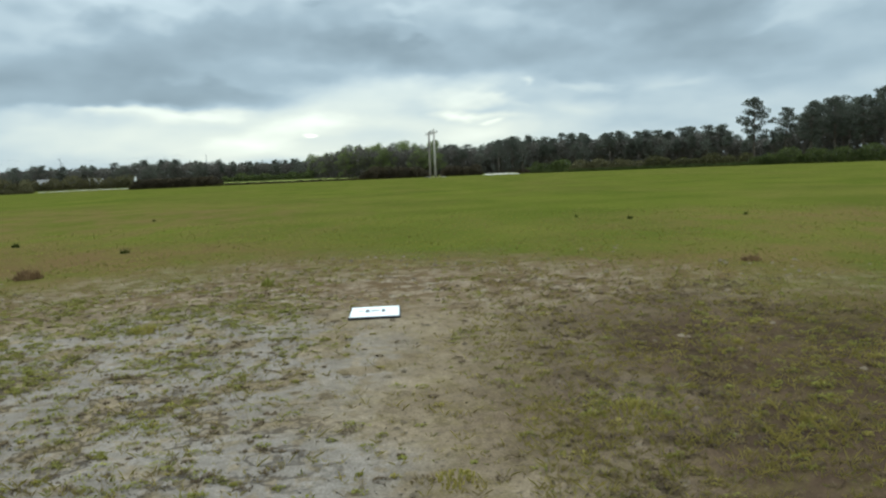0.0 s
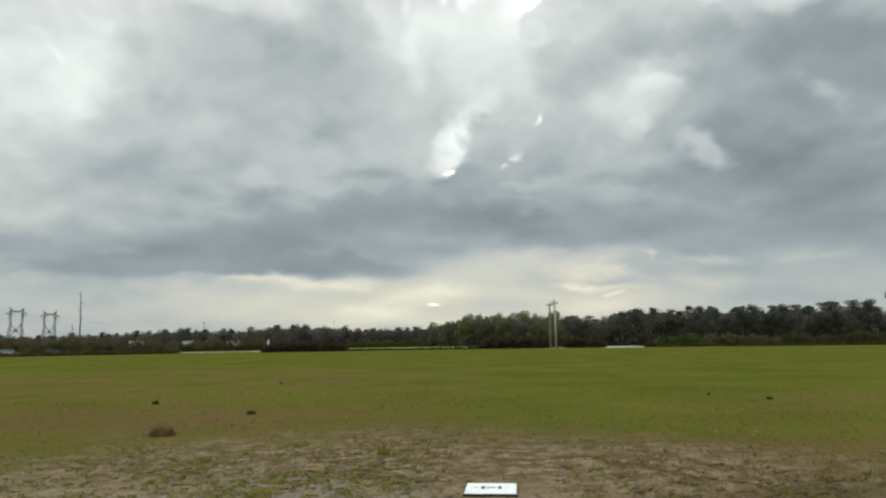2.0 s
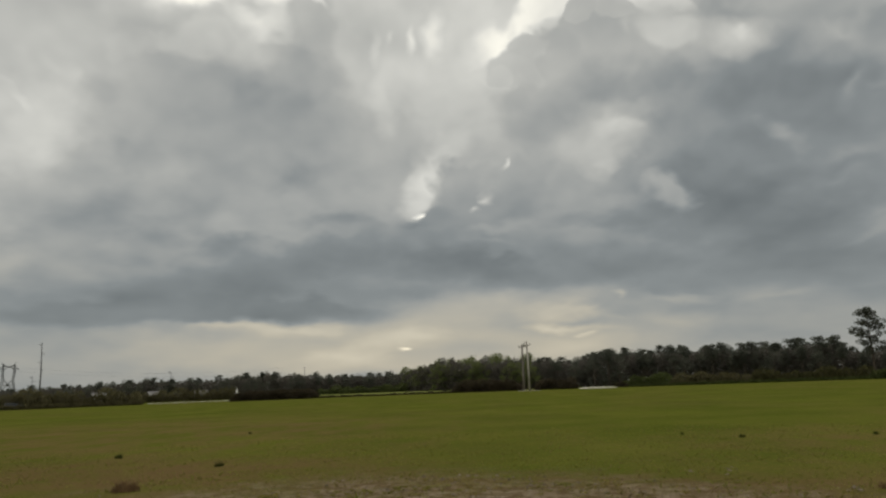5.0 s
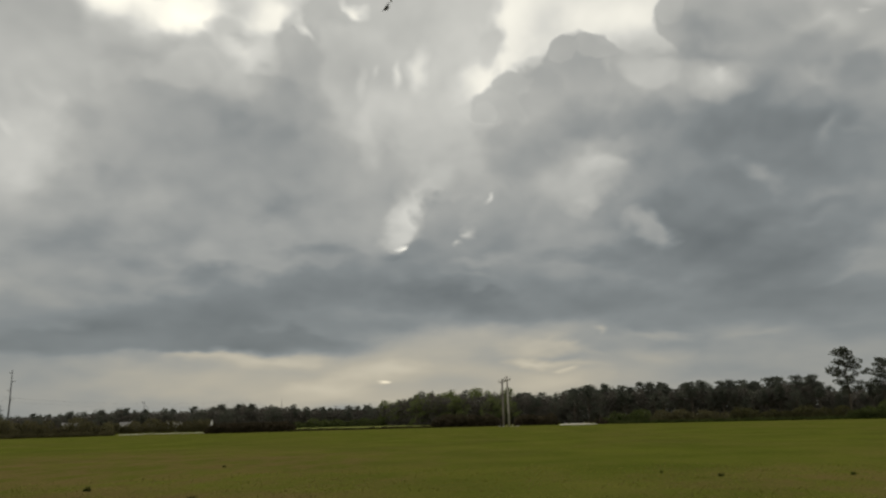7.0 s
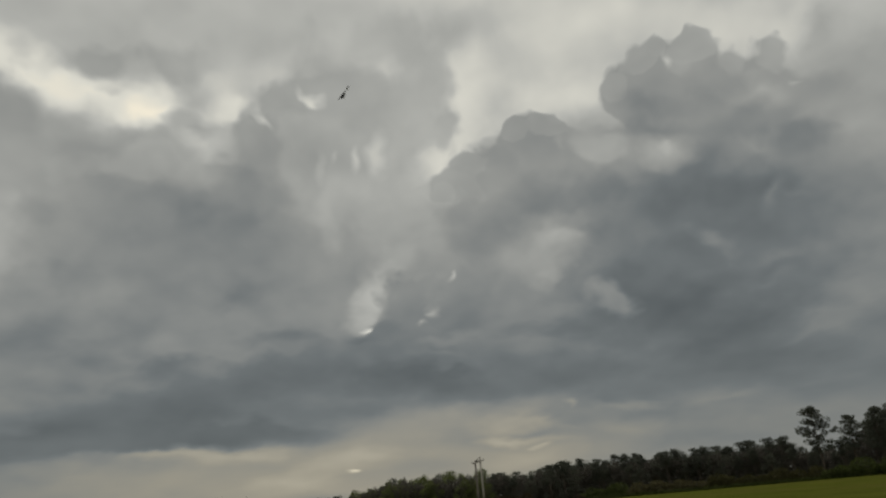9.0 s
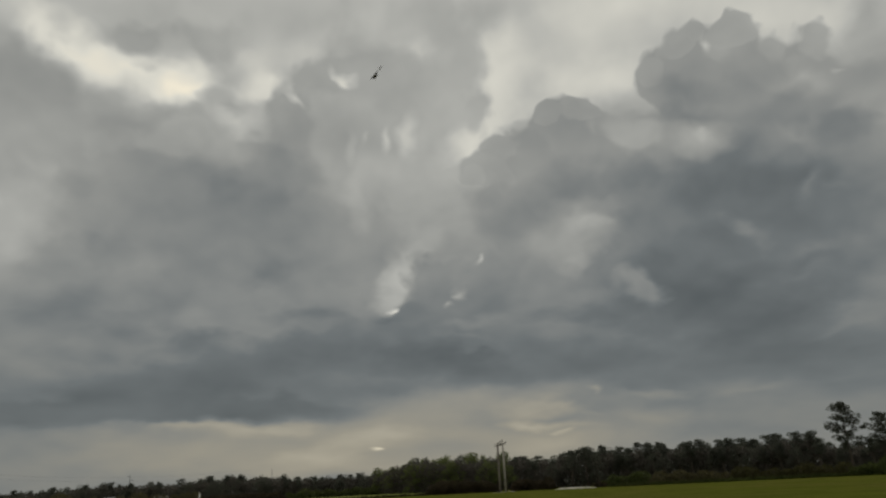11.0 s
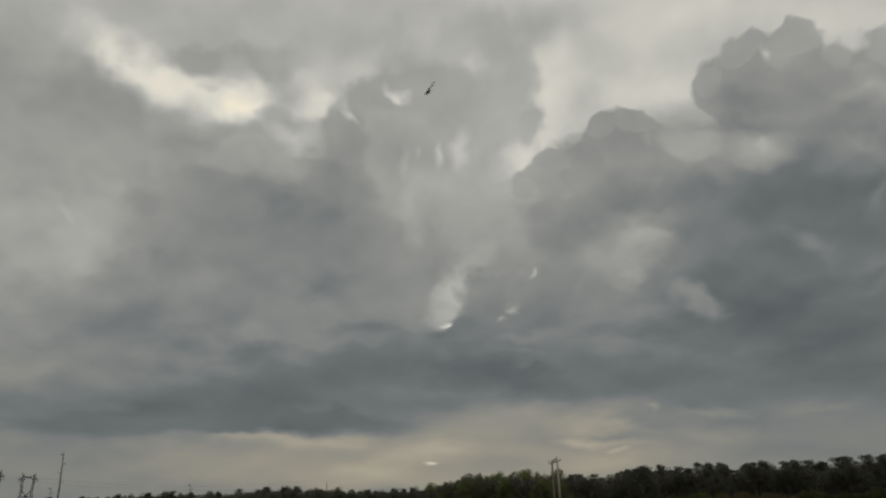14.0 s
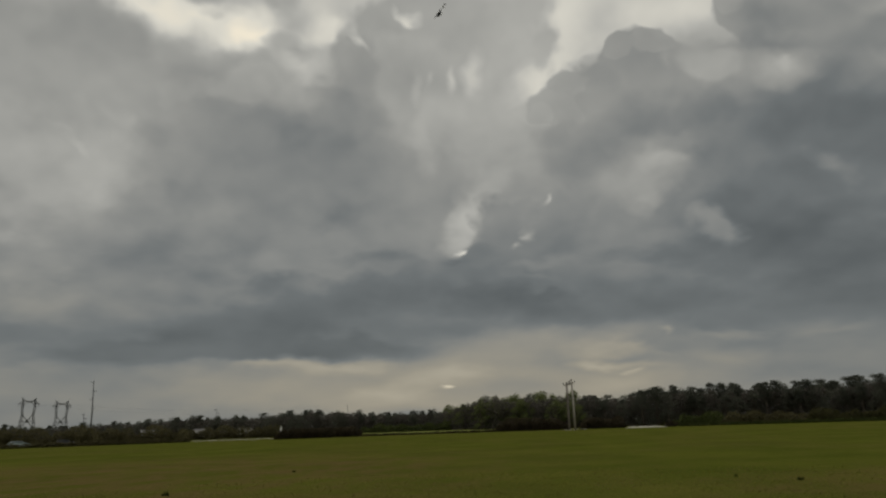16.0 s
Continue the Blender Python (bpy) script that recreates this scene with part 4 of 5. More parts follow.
def shrub(name, az0, az1, far, high, deep, material, label, category, seed, density=1.0, leaf=0.2, uneven=0.25):
    """A long bush or hedge: stems and a ragged body of leaf sprays over one stretch of ground."""
    rng = np.random.default_rng(seed)
    x0, y0 = spot((az0 + az1) / 2, far)
    a, b = Vector(spot(az0, far)), Vector(spot(az1, far))
    long, along = (b - a).length, (b - a).normalized()
    ob = root(name, x0, y0, 0, label, category, "bushes along the field")
    # rounded clumps of differing height side by side, down to the ground
    pts, q = [], -0.5 * long
    while q < 0.5 * long:
        tall = high * (1 - uneven + 2 * uneven * rng.uniform(0, 1)) * min(1.0, 0.45 + (0.5 * long - abs(q)) / (1.2 * high))
        r = tall * rng.uniform(0.42, 0.6)
        w = rng.uniform(-0.5, 0.5) * max(deep - 2 * r, 0.0)
        clump = puff(rng, (0, 0, 0), 1.0, int((60 + 150 * tall * r) * density), 1.0) * (r * 1.15, r, tall - r * 0.9)
        clump[:, 2] = np.abs(clump[:, 2] + r * 0.9)
        skirt = puff(rng, (0, 0, 0), 1.0, int((30 + 50 * tall * r) * density), 1.0) * (r * 1.2, r, tall * 0.4)
        skirt[:, 2] = np.abs(skirt[:, 2])
        both = np.concatenate([clump, skirt])
        pts.append(np.stack([along.x * (q + both[:, 0]) - along.y * (w + both[:, 1]), along.y * (q + both[:, 0]) + along.x * (w + both[:, 1]), both[:, 2]], 1))
        q += r * rng.uniform(0.7, 1.25)
    pts = np.concatenate(pts)
    part("foliage", mesh("foliage", *leaves(pts, rng.uniform(0.4, 1.0, len(pts)) * leaf, rng), material), ob)
    for k in range(max(3, int(long * 0.35))):
        q, r = rng.uniform(-0.45, 0.45) * long, rng.uniform(-0.25, 0.25) * deep
        p = Vector((along.x * q - along.y * r, along.y * q + along.x * r, -0.05))
        part("stem", mesh("stem", *tube([p, p + Vector((rng.normal() * 0.1, rng.normal() * 0.1, high * 0.4)), p + Vector((rng.normal() * 0.25, rng.normal() * 0.25, high * 0.75))], [0.05, 0.035, 0.01], 5), M_BARK), ob)
    return ob


shrub("hedge", 23.85, 17.35, 163, 2.25, 3.0, M_HEDGE, "long dark clipped hedge at the field's edge", "hedge", 1, 1.3, 0.22, 0.08)
shrub("bush_row", 6.5, 1.1, 168, 2.5, 3.0, M_HEDGE, "dark reddish-green bushes below the green trees", "bush", 2, 1.0, 0.24)
shrub("bush_row", -0.2, -3.4, 168, 2.4, 3.0, M_HEDGE, "dark bushes beside the power poles", "bush", 3, 1.0, 0.24)
shrub("bush", -6.55, -7.35, 164, 1.5, 2.0, M_HEDGE, "small round dark bush beside the sand pile", "bush", 4, 1.5, 0.18)
shrub("bush_row", -7.2, -11.0, 172, 2.5, 3.0, M_BRUSH_GREEN, "light green young bushes before the pines", "bush", 5, 0.8, 0.24, 0.5)
shrub("bush_row", -10.6, -16.5, 170, 2.0, 3.0, M_SCRUB, "olive and brown scrub along the field's edge", "bush", 6, 0.8, 0.24, 0.5)
shrub("bush_row", -16.3, -24.2, 166, 2.1, 3.0, M_BRUSH, "brownish scrub below the pines", "bush", 7, 0.8, 0.24, 0.5)
shrub("bush_row", -24.0, -40, 160, 2.6, 3.5, M_BRUSH_GREEN, "green scrub below the tall pines", "bush", 8, 0.8, 0.24, 0.4)
shrub("weed_row", 17.3, 5.0, 168, 0.34, 1.0, M_HEDGE, "low dark line of weeds along the field", "weeds", 9, 2.0, 0.14, 0.6)
shrub("weed_row", -7.4, -24, 161, 0.6, 1.2, M_BRUSH_GREEN, "low weeds along the field's edge", "weeds", 10, 1.6, 0.14)
shrub("bush_row", 46, 36.5, 205, 3.4, 5.0, M_SCRUB, "brown and green scrub before the far wood", "bush", 11, 0.5, 0.3, 0.5)
shrub("bush_row", 37, 30.5, 215, 3.2, 5.0, M_SCRUB, "brown and green scrub before the far wood", "bush", 12, 0.5, 0.3, 0.5)
shrub("bush_row", 31, 23.5, 230, 2.8, 4.0, M_SCRUB, "thin brownish scrub behind the sandy track", "bush", 13, 0.5, 0.3, 0.6)
shrub("bush_row", 17.3, 7.0, 232, 2.3, 4.0, M_BRUSH_GREEN, "green scrub behind the straw-coloured verge", "bush", 14, 0.6, 0.28, 0.5)


shrub("weed_row", 46, 30.2, 172, 0.75, 1.2, M_SCRUB, "low brown weeds before the parked cars", "weeds", 15, 1.6, 0.16, 0.6)


def sand_pile():
    verts, faces, n, m = [], [], 44, 8
    a, b = Vector((*spot(-3.4, 163), 0)), Vector((*spot(-6.6, 163), 0))
    side = Vector((-(b - a).y, (b - a).x, 0)).normalized()
    for i in range(n + 1):
        u = i / n
        for j in range(m + 1):
            w = j / m * 2 - 1
            h = 0.36 * (1 - w * w) * min(1, 6 * u, 6 * (1 - u)) * (0.75 + 0.5 * noise.noise((u * 9, w, 2)))
            verts.append(a.lerp(b, u) + side * w * 1.6 + Vector((0, 0, max(h, 0) - 0.01)))
    faces = [(i * (m + 1) + j, i * (m + 1) + j + 1, (i + 1) * (m + 1) + j + 1, (i + 1) * (m + 1) + j) for i in range(n) for j in range(m)]
    tagged(new("sand_pile", mesh("sand_pile", verts, faces, M_SAND, True)), "long low pile of pale sand on the field's edge", "sand pile")


sand_pile()


# ---- poles, pylons and masts ----
def power_poles():
    x, y = spot(0.37, 157)
    ob = root("power_pole", x, y, 0, "twin wooden power pole with crossarms and insulators", "power pole")
    back = Vector((*spot(0.80, 163), 0)) - Vector((x, y, 0))
    tall = 1.6 + 157 * math.tan(radians(3.36))
    part("pole", mesh("pole", *tube([(0, 0, -0.3), (0, 0, 5), (-0.06, 0, tall)], [0.25, 0.22, 0.16], 12), M_POLE, True), ob, "pale weathered wooden pole")
    part("pole", mesh("pole", *tube([back + Vector((0, 0, -0.3)), back + Vector((0, 0, 5)), back + Vector((0.05, 0, tall * 0.965))], [0.27, 0.24, 0.18], 12), M_POLE_DARK, True), ob, "grey-brown wooden pole")
    arm_a, arm_b = Vector((-0.06, 0, tall - 0.9)), back + Vector((0.05, 0, tall * 0.965 - 0.55))
    reach = (arm_a - arm_b) * 0.16
    part("crossarm", mesh("crossarm", *tube([arm_b - reach, arm_a + reach], [0.13, 0.13], 6), M_POLE_DARK), ob)
    part("brace", mesh("brace", *tube([arm_a + Vector((0, 0, 0.7)), arm_b + Vector((0, 0, 0.35))], [0.08, 0.08], 6), M_POLE_DARK), ob)
    for p in (arm_a, arm_b):
        part("crossarm", mesh("crossarm", *tube([p + Vector((-0.75, 0, -0.1)), p + Vector((0.75, 0, 0.1))], [0.09, 0.09], 6), M_POLE_DARK), ob)
        for s in (-0.7, 0.7):
            q = p + Vector((s, 0, 0.1))
            part("insulator", mesh("insulator", *tube([q, q + Vector((0, 0, 0.12)), q + Vector((0, 0, 0.2)), q + Vector((0, 0, 0.42))], [0.05, 0.12, 0.08, 0.05], 8), M_STEEL), ob)


power_poles()


def pylon(az, far, tall):
    """A waisted lattice pylon with a horned bridge."""
    x, y = spot(az, far)
    ob = root("pylon", x, y, 0, "steel lattice power pylon above the far wood", "pylon", "pylons", turn=az)
    h = tall
    for s in (-1, 1):
        legs, web = [], []
        for dy in (-0.8, 0.8):
            for dx in (-0.55, 0.55):
                legs.append(tube([(s * 0.150 * h + dx, dy, 0), (s * 0.128 * h + dx * 0.9, dy * 0.8, 0.45 * h), (s * 0.105 * h + dx * 0.8, dy * 0.7, 0.60 * h), (s * 0.125 * h + dx * 0.8, dy * 0.6, 0.80 * h), (s * 0.105 * h, 0, 0.97 * h)], [0.22] * 5, 4))
        for k in range(11):
            z0, z1 = k / 11 * 0.86 * h, (k + 1) / 11 * 0.86 * h
            w = s * (0.150 - 0.042 * min(1, z0 / (0.58 * h))) * h
            g = 1 if k % 2 else -1
            web.append(tube([(w - 0.45 * g, -0.5, z0), (w + 0.45 * g, -0.5, z1)], [0.09, 0.09], 4))
            web.append(tube([(w - 0.45, 0.5, z0), (w + 0.45, 0.5, z0)], [0.09, 0.09], 4))
        leg = part("leg", mesh("leg", *merge(*legs), M_STEEL), ob)
        part("lattice", mesh("lattice", *merge(*web), M_STEEL), leg)
        part("arm", mesh("arm", *merge(tube([(s * 0.11 * h, 0, 0.87 * h), (s * 0.205 * h, 0, 0.845 * h)], [0.36, 0.16], 6), tube([(s * 0.12 * h, 0, 0.93 * h), (s * 0.205 * h, 0, 0.85 * h)], [0.16, 0.10], 6)), M_STEEL), ob)
        part("horn", mesh("horn", *tube([(s * 0.11 * h, 0, 0.90 * h), (s * 0.145 * h, 0, 1.0 * h)], [0.30, 0.16], 6), M_STEEL), ob)
        part("insulator", mesh("insulator", *tube([(s * 0.19 * h, 0, 0.85 * h), (s * 0.19 * h, 0, 0.79 * h)], [0.10, 0.10], 6), M_STEEL), ob)
    part("bridge", mesh("bridge", *merge(tube([(-0.115 * h, 0, 0.93 * h), (0, 0, 0.90 * h), (0.115 * h, 0, 0.93 * h)], [0.34] * 3, 6), tube([(-0.125 * h, 0, 0.80 * h), (-0.05 * h, 0, 0.89 * h), (0.05 * h, 0, 0.89 * h), (0.125 * h, 0, 0.80 * h)], [0.22] * 4, 6)), M_STEEL), ob)
    part("cross_brace", mesh("cross_brace", *merge(tube([(-0.125 * h, 0, 0.32 * h), (0.105 * h, 0, 0.62 * h)], [0.24] * 2, 6), tube([(0.125 * h, 0, 0.32 * h), (-0.105 * h, 0, 0.62 * h)], [0.24] * 2, 6), tube([(-0.12 * h, 0, 0.47 * h), (0.12 * h, 0, 0.47 * h)], [0.24] * 2, 6)), M_STEEL), ob)
    part("centre_joint", mesh("centre_joint", *box(-0.6, -0.2, 0.44 * h, 0.6, 0.2, 0.5 * h, 0.1), M_STEEL), ob)


pylon(41.0, 480, 26.0)
pylon(38.95, 500, 25.2)


def mast(az, far, el, label, r=0.3, arms=3, lean=0.0):
    x, y = spot(az, far)
    tall = 1.6 + far * math.tan(radians(el))
    ob = root("mast", x, y, 0, label, "mast", "masts", turn=az)
    part("pole", mesh("pole", *tube([(0, 0, -0.3), (0, 0, tall * 0.5), (lean, 0, tall)], [r, r * 0.8, r * 0.5], 8), M_STEEL, True), ob)
    for k in range(arms):
        z = tall * (0.97 - 0.14 * k)
        part("arm", mesh("arm", *tube([(lean * 0.9, 0, z - 0.3), ((1.3 if k % 2 else -1.0) + lean, 0, z)], [0.13, 0.09], 6), M_STEEL), ob)


mast(37.0, 300, 4.08, "tall slim steel mast with short side arms", 0.32, 4, -0.35)
mast(37.5, 330, 1.75, "thin pole standing over the far wood", 0.2, 2)
mast(28.4, 320, 1.9, "thin pole with a crossarm over the far wood", 0.16, 2)
mast(18.4, 300, 1.9, "thin grey pole over the far wood", 0.18, 0)


def power_line(az0, d0, z0, az1, d1, z1, sag):
    a, b = Vector((*spot(az0, d0), z0)), Vector((*spot(az1, d1), z1))
    pts = [a.lerp(b, k / 24) - Vector((0, 0, sag * 4 * (k / 24) * (1 - k / 24))) for k in range(25)]
    tagged(new("power_line", mesh("power_line", *tube(pts, [0.03] * 25, 4), M_STEEL)), "thin dark sagging power line", "power line", "power lines")


power_line(41.7, 480, 22.5, 39.6, 500, 22.0, 1.0)
power_line(38.2, 500, 22.0, 20.0, 560, 20.5, 4.0)
power_line(38.4, 500, 20.0, 20.0, 562, 17.5, 4.0)


# ---- vehicles and sheds at the field's far side ----
def car(az, far, turn, paint, label, van=False):
    x, y = spot(az, far)
    ob = root("van" if van else "car", x, y, 0, label, "van" if van else "car", "parked vehicles", turn=turn)
    roof = 2.0 if van else 1.45
    prof = [(-2.3, 0.35), (2.25, 0.35), (2.3, 0.75), (2.1, 0.95), (1.2, 1.02), (0.6, roof - 0.06), (0.3, roof), (-1.6 if not van else -2.15, roof), (-2.1 if not van else -2.28, 1.0), (-2.32, 0.9)]
    verts = [(p, s * 0.86 * (1 if q < 1.1 else 0.86), q) for s in (-1, 1) for p, q in prof]
    n = len(prof)
    faces = [tuple(range(n)), tuple(range(2 * n - 1, n - 1, -1))] + [(k, n + k, n + (k + 1) % n, (k + 1) % n) for k in range(n)]
    part("body", mesh("body", verts, faces, paint), ob)
    for s in (-1, 1):
        part("side_window", mesh("side_window", *box(-1.55, s * 0.78 - 0.02, 1.03, 0.55, s * 0.78 + 0.02, roof - 0.14, 0.01), M_GLASS), ob)
        for wx in (-1.45, 1.4):
            wheel = part("wheel", mesh("wheel", *tube([(wx, s * 0.68, 0.33), (wx, s * 0.9, 0.33)], [0.33, 0.33], 16), M_TYRE), ob)
            part("rim", mesh("rim", *tube([(wx, s * 0.89, 0.33), (wx, s * 0.915, 0.33)], [0.2, 0.18], 12), M_ALU), wheel)
    part("windscreen", mesh("windscreen", [(1.17, -0.7, 1.06), (1.17, 0.7, 1.06), (0.66, 0.64, roof - 0.1), (0.66, -0.64, roof - 0.1)], [(0, 1, 2, 3)], M_GLASS), ob)
    return ob


car(41.3, 182, 45, M_PAINT_TEAL, "pale bluish car parked before the scrub")
car(38.5, 184, 38, M_PAINT_DARK, "dark car parked before the scrub")


def shed(az, far, wide, high, label, canvas=False):
    x, y = spot(az, far)
    ob = root("tent" if canvas else "shed", x, y, 0, label, "tent" if canvas else "shed", "far buildings", turn=az)
    w, d = wide / 2, wide * 0.4
    if canvas:
        for sx, sy in ((-1, -1), (1, -1), (-1, 1), (1, 1)):
            part("leg", mesh("leg", *tube([(sx * w, sy * w, 0), (sx * w, sy * w, high * 0.55)], [0.04, 0.04], 6), M_STEEL), ob)
        verts = [(-w, -w, high * 0.55), (w, -w, high * 0.55), (w, w, high * 0.55), (-w, w, high * 0.55), (0, 0, high), (-w, -w, high * 0.45), (w, -w, high * 0.45), (w, w, high * 0.45), (-w, w, high * 0.45)]
        part("canopy", mesh("canopy", verts, [(0, 1, 4), (1, 2, 4), (2, 3, 4), (3, 0, 4), (5, 6, 1, 0), (6, 7, 2, 1), (7, 8, 3, 2), (8, 5, 0, 3)], M_CANVAS), ob)
        return
    part("wall", mesh("wall", *box(-w, -d, 0, w, d, high * 0.7, 0.03), M_SIDING), ob)
    verts = [(-w - 0.2, -d - 0.3, high * 0.68), (w + 0.2, -d - 0.3, high * 0.68), (w + 0.2, 0, high), (-w - 0.2, 0, high), (-w - 0.2, d + 0.3, high * 0.68), (w + 0.2, d + 0.3, high * 0.68)]
    part("roof", mesh("roof", verts, [(0, 1, 2, 3), (3, 2, 5, 4), (0, 3, 4), (1, 5, 2)], M_ROOF), ob)
    part("door", mesh("door", *box(-0.5, -d - 0.03, 0, 0.5, -d + 0.02, 2.0, 0.01), M_PAINT_DARK), ob)


shed(23.55, 190, 0.7, 3.3, "white pointed canopy behind the dark hedge", True)
shed(33.2, 250, 4.0, 3.6, "pale shed among the far trees")
shed(29.6, 245, 3.0, 3.4, "pale shed among the far trees")
shed(26.2, 252, 4.0, 3.2, "pale shed among the far trees")


# ---- landing board ----
def landing_board():
    x, y = -0.80, 7.76
    z = 0.024
    ob = root("landing_board", x, y, z, "white square takeoff board with black edging on bare soil", "board", turn=3.5)
    part("edging", mesh("edging", *box(-0.288, -0.285, -0.026, 0.288, 0.285, 0.004, 0.006), M_RUBBER), ob, "black rim of the board")
    part("panel", mesh("panel", *box(-0.274, -0.271, -0.005, 0.274, 0.271, 0.010, 0.005), M_BOARD), ob, "bright white panel")
    for bx, w, h in ((-0.085, 0.045, 0.16), (0.095, 0.04, 0.16), (0.0, 0.10, 0.05), (-0.16, 0.05, 0.03)):
        part("print_bar", mesh("print_bar", *box(bx - w / 2, -h / 2 + 0.03, 0.0102, bx + w / 2, h / 2 + 0.03, 0.0112), M_INK), ob, "grey printed mark")


landing_board()


# ---- model helicopter in flight ----
def helicopter():
    az, el, far = 10.0, 33.1, 31.0
    a, b = radians(az), radians(el)
    ahead = Vector((-math.sin(a) * math.cos(b), math.cos(a) * math.cos(b), math.sin(b)))
    right = Vector((math.cos(a), math.sin(a), 0))
    up = right.cross(ahead)
    nose = (-0.56 * right - 0.76 * up - 0.30 * ahead).normalized()
    top = (ahead * 0.8 + up * 0.5)
    top = (top - nose * top.dot(nose)).normalized()
    side = top.cross(nose)
    m = Matrix((nose, side, top)).transposed().to_4x4()
    m.translation = EYE + ahead * far
    ob = new("model_helicopter")
    ob.empty_display_size = 0.1
    ob.matrix_basis = m
    tagged(ob, "small black radio-controlled helicopter hovering in the air", "helicopter")
    hull = []
    for k in range(13):
        u = k / 12
        r = 0.074 * math.sin(math.pi * (0.06 + 0.9 * u)) ** 0.7
        hull.append(((0.17 - 0.30 * u, 0, -0.012 * math.sin(math.pi * u)), r))
    part("canopy", mesh("canopy", *tube([p for p, r in hull], [r for p, r in hull], 16), M_HULL, True), ob, "glossy black canopy")
    part("tail_boom", mesh("tail_boom", *tube([(-0.11, 0, 0.02), (-0.46, 0, 0.02)], [0.012, 0.010], 10), M_ALU, True), ob)
    part("tail_fin", mesh("tail_fin", *box(-0.50, -0.003, -0.07, -0.44, 0.003, 0.10, 0.001), M_HULL), ob)
    part("tail_plane", mesh("tail_plane", *box(-0.37, -0.07, 0.017, -0.33, 0.07, 0.023, 0.001), M_WHITE_PLASTIC), ob)
    part("rotor_mast", mesh("rotor_mast", *tube([(0, 0, 0.04), (0, 0, 0.125)], [0.006, 0.006], 8), M_ALU), ob)
    rotor = part("main_rotor", mesh("main_rotor", *box(-0.03, -0.012, 0.112, 0.03, 0.012, 0.128, 0.003), M_HULL), ob)
    for s in (-1, 1):
        part("rotor_blade", mesh("rotor_blade", *box(s * 0.13 - 0.11, -0.011, 0.118, s * 0.13 + 0.11, 0.011, 0.121, 0.001), M_HULL), rotor)
    tail = part("tail_rotor", mesh("tail_rotor", *tube([(-0.465, 0.0, 0.02), (-0.465, 0.03, 0.02)], [0.006, 0.006], 8), M_ALU), ob)
    part("rotor_blade", mesh("rotor_blade", *box(-0.473, 0.024, -0.05, -0.457, 0.028, 0.09, 0.001), M_HULL), tail)
    for s in (-1, 1):
        gear = part("skid", mesh("skid", *tube([(-0.12, s * 0.075, -0.105), (0.10, s * 0.075, -0.105), (0.14, s * 0.075, -0.09)], [0.006] * 3, 8), M_WHITE_PLASTIC, True), ob, "white landing skid")
        for px in (-0.07, 0.06):
            part("strut", mesh("strut", *tube([(px, s * 0.02, -0.045), (px, s * 0.075, -0.105)], [0.006, 0.006], 8), M_WHITE_PLASTIC, True), gear)


helicopter()


# ---- weeds standing in the field ----
def blades(rng, n, spread, high, lean=0.5, width=0.006):
    """Bent grass blades round the origin."""
    verts, faces = [], []
    for k in range(n):
        g, r = rng.uniform(0, 2 * math.pi), spread * math.sqrt(rng.uniform(0, 1))
        x, y = r * math.cos(g), r * math.sin(g)
        h = high * rng.uniform(0.5, 1.1) * (1 - 0.8 * (r / max(spread, 1e-6)) ** 2)
        d = g + rng.normal() * 0.8
        ox, oy = math.cos(d) * lean * h, math.sin(d) * lean * h
        wx, wy = -math.sin(d) * width, math.cos(d) * width
        i = len(verts)
        verts += [(x - wx, y - wy, -0.02), (x + wx, y + wy, -0.02), (x + ox * 0.4 + wx * 0.8, y + oy * 0.4 + wy * 0.8, h * 0.6), (x + ox * 0.4 - wx * 0.8, y + oy * 0.4 - wy * 0.8, h * 0.6), (x + ox, y + oy, h)]
        faces += [(i, i + 1, i + 2, i + 3), (i + 3, i + 2, i + 4)]
    return verts, faces


def weed(x, y, spread, high, n, material, label, seed, flat=1.0):
    rng = np.random.default_rng(seed)
    ob = new("weed_clump", mesh("weed_clump", *blades(rng, n, spread, high, 0.6, 0.008), material))
    ob.matrix_basis = pose(x, y, lie(x, y)) @ Matrix.Diagonal((1.0, flat, 1.0, 1.0))
    tagged(ob, label, "weed", "weeds in the field")


weed(-7.23, 15.69, 0.11, 0.16, 90, M_WEED_DARK, "dark green low clump of weeds in the grass", 1)
weed(-11.29, 18.28, 0.10, 0.15, 80, M_WEED_DARK, "dark clump of weeds in the grass", 2)
weed(-7.17, 11.87, 0.24, 0.24, 260, M_TUSSOCK, "reddish-brown dead grass tussock on bare ground", 3)
weed(-2.62, 10.2, 0.10, 0.22, 50, M_GRASS, "upright green tuft of grass", 4)
weed(5.4, 19.88, 0.08, 0.11, 90, M_WEED_DARK, "dark clump of weeds in the grass", 5)
weed(4.15, 21.35, 0.05, 0.09, 60, M_WEED_DARK, "small dark clump of weeds in the grass", 6)
weed(8.63, 19.65, 0.06, 0.09, 60, M_WEED_DARK, "small dark clump of weeds in the grass", 7)
weed(4.8, 10.71, 0.16, 0.13, 110, M_TUSSOCK, "reddish-brown low clump of dead weeds", 8)
weed(-3.2, 7.3, 0.20, 0.08, 200, M_SPRIG, "bright green low tuft on pale silt", 9)
weed(1.2, 4.35, 0.20, 0.075, 110, M_SPRIG, "bright green low tuft on brown soil", 10)
weed(0.02, 3.42, 0.14, 0.05, 110, M_SPRIG, "small green tuft on bare soil", 11)
weed(-11.6, 28.0, 0.08, 0.10, 70, M_WEED_DARK, "small dark clump of weeds in the grass", 12)


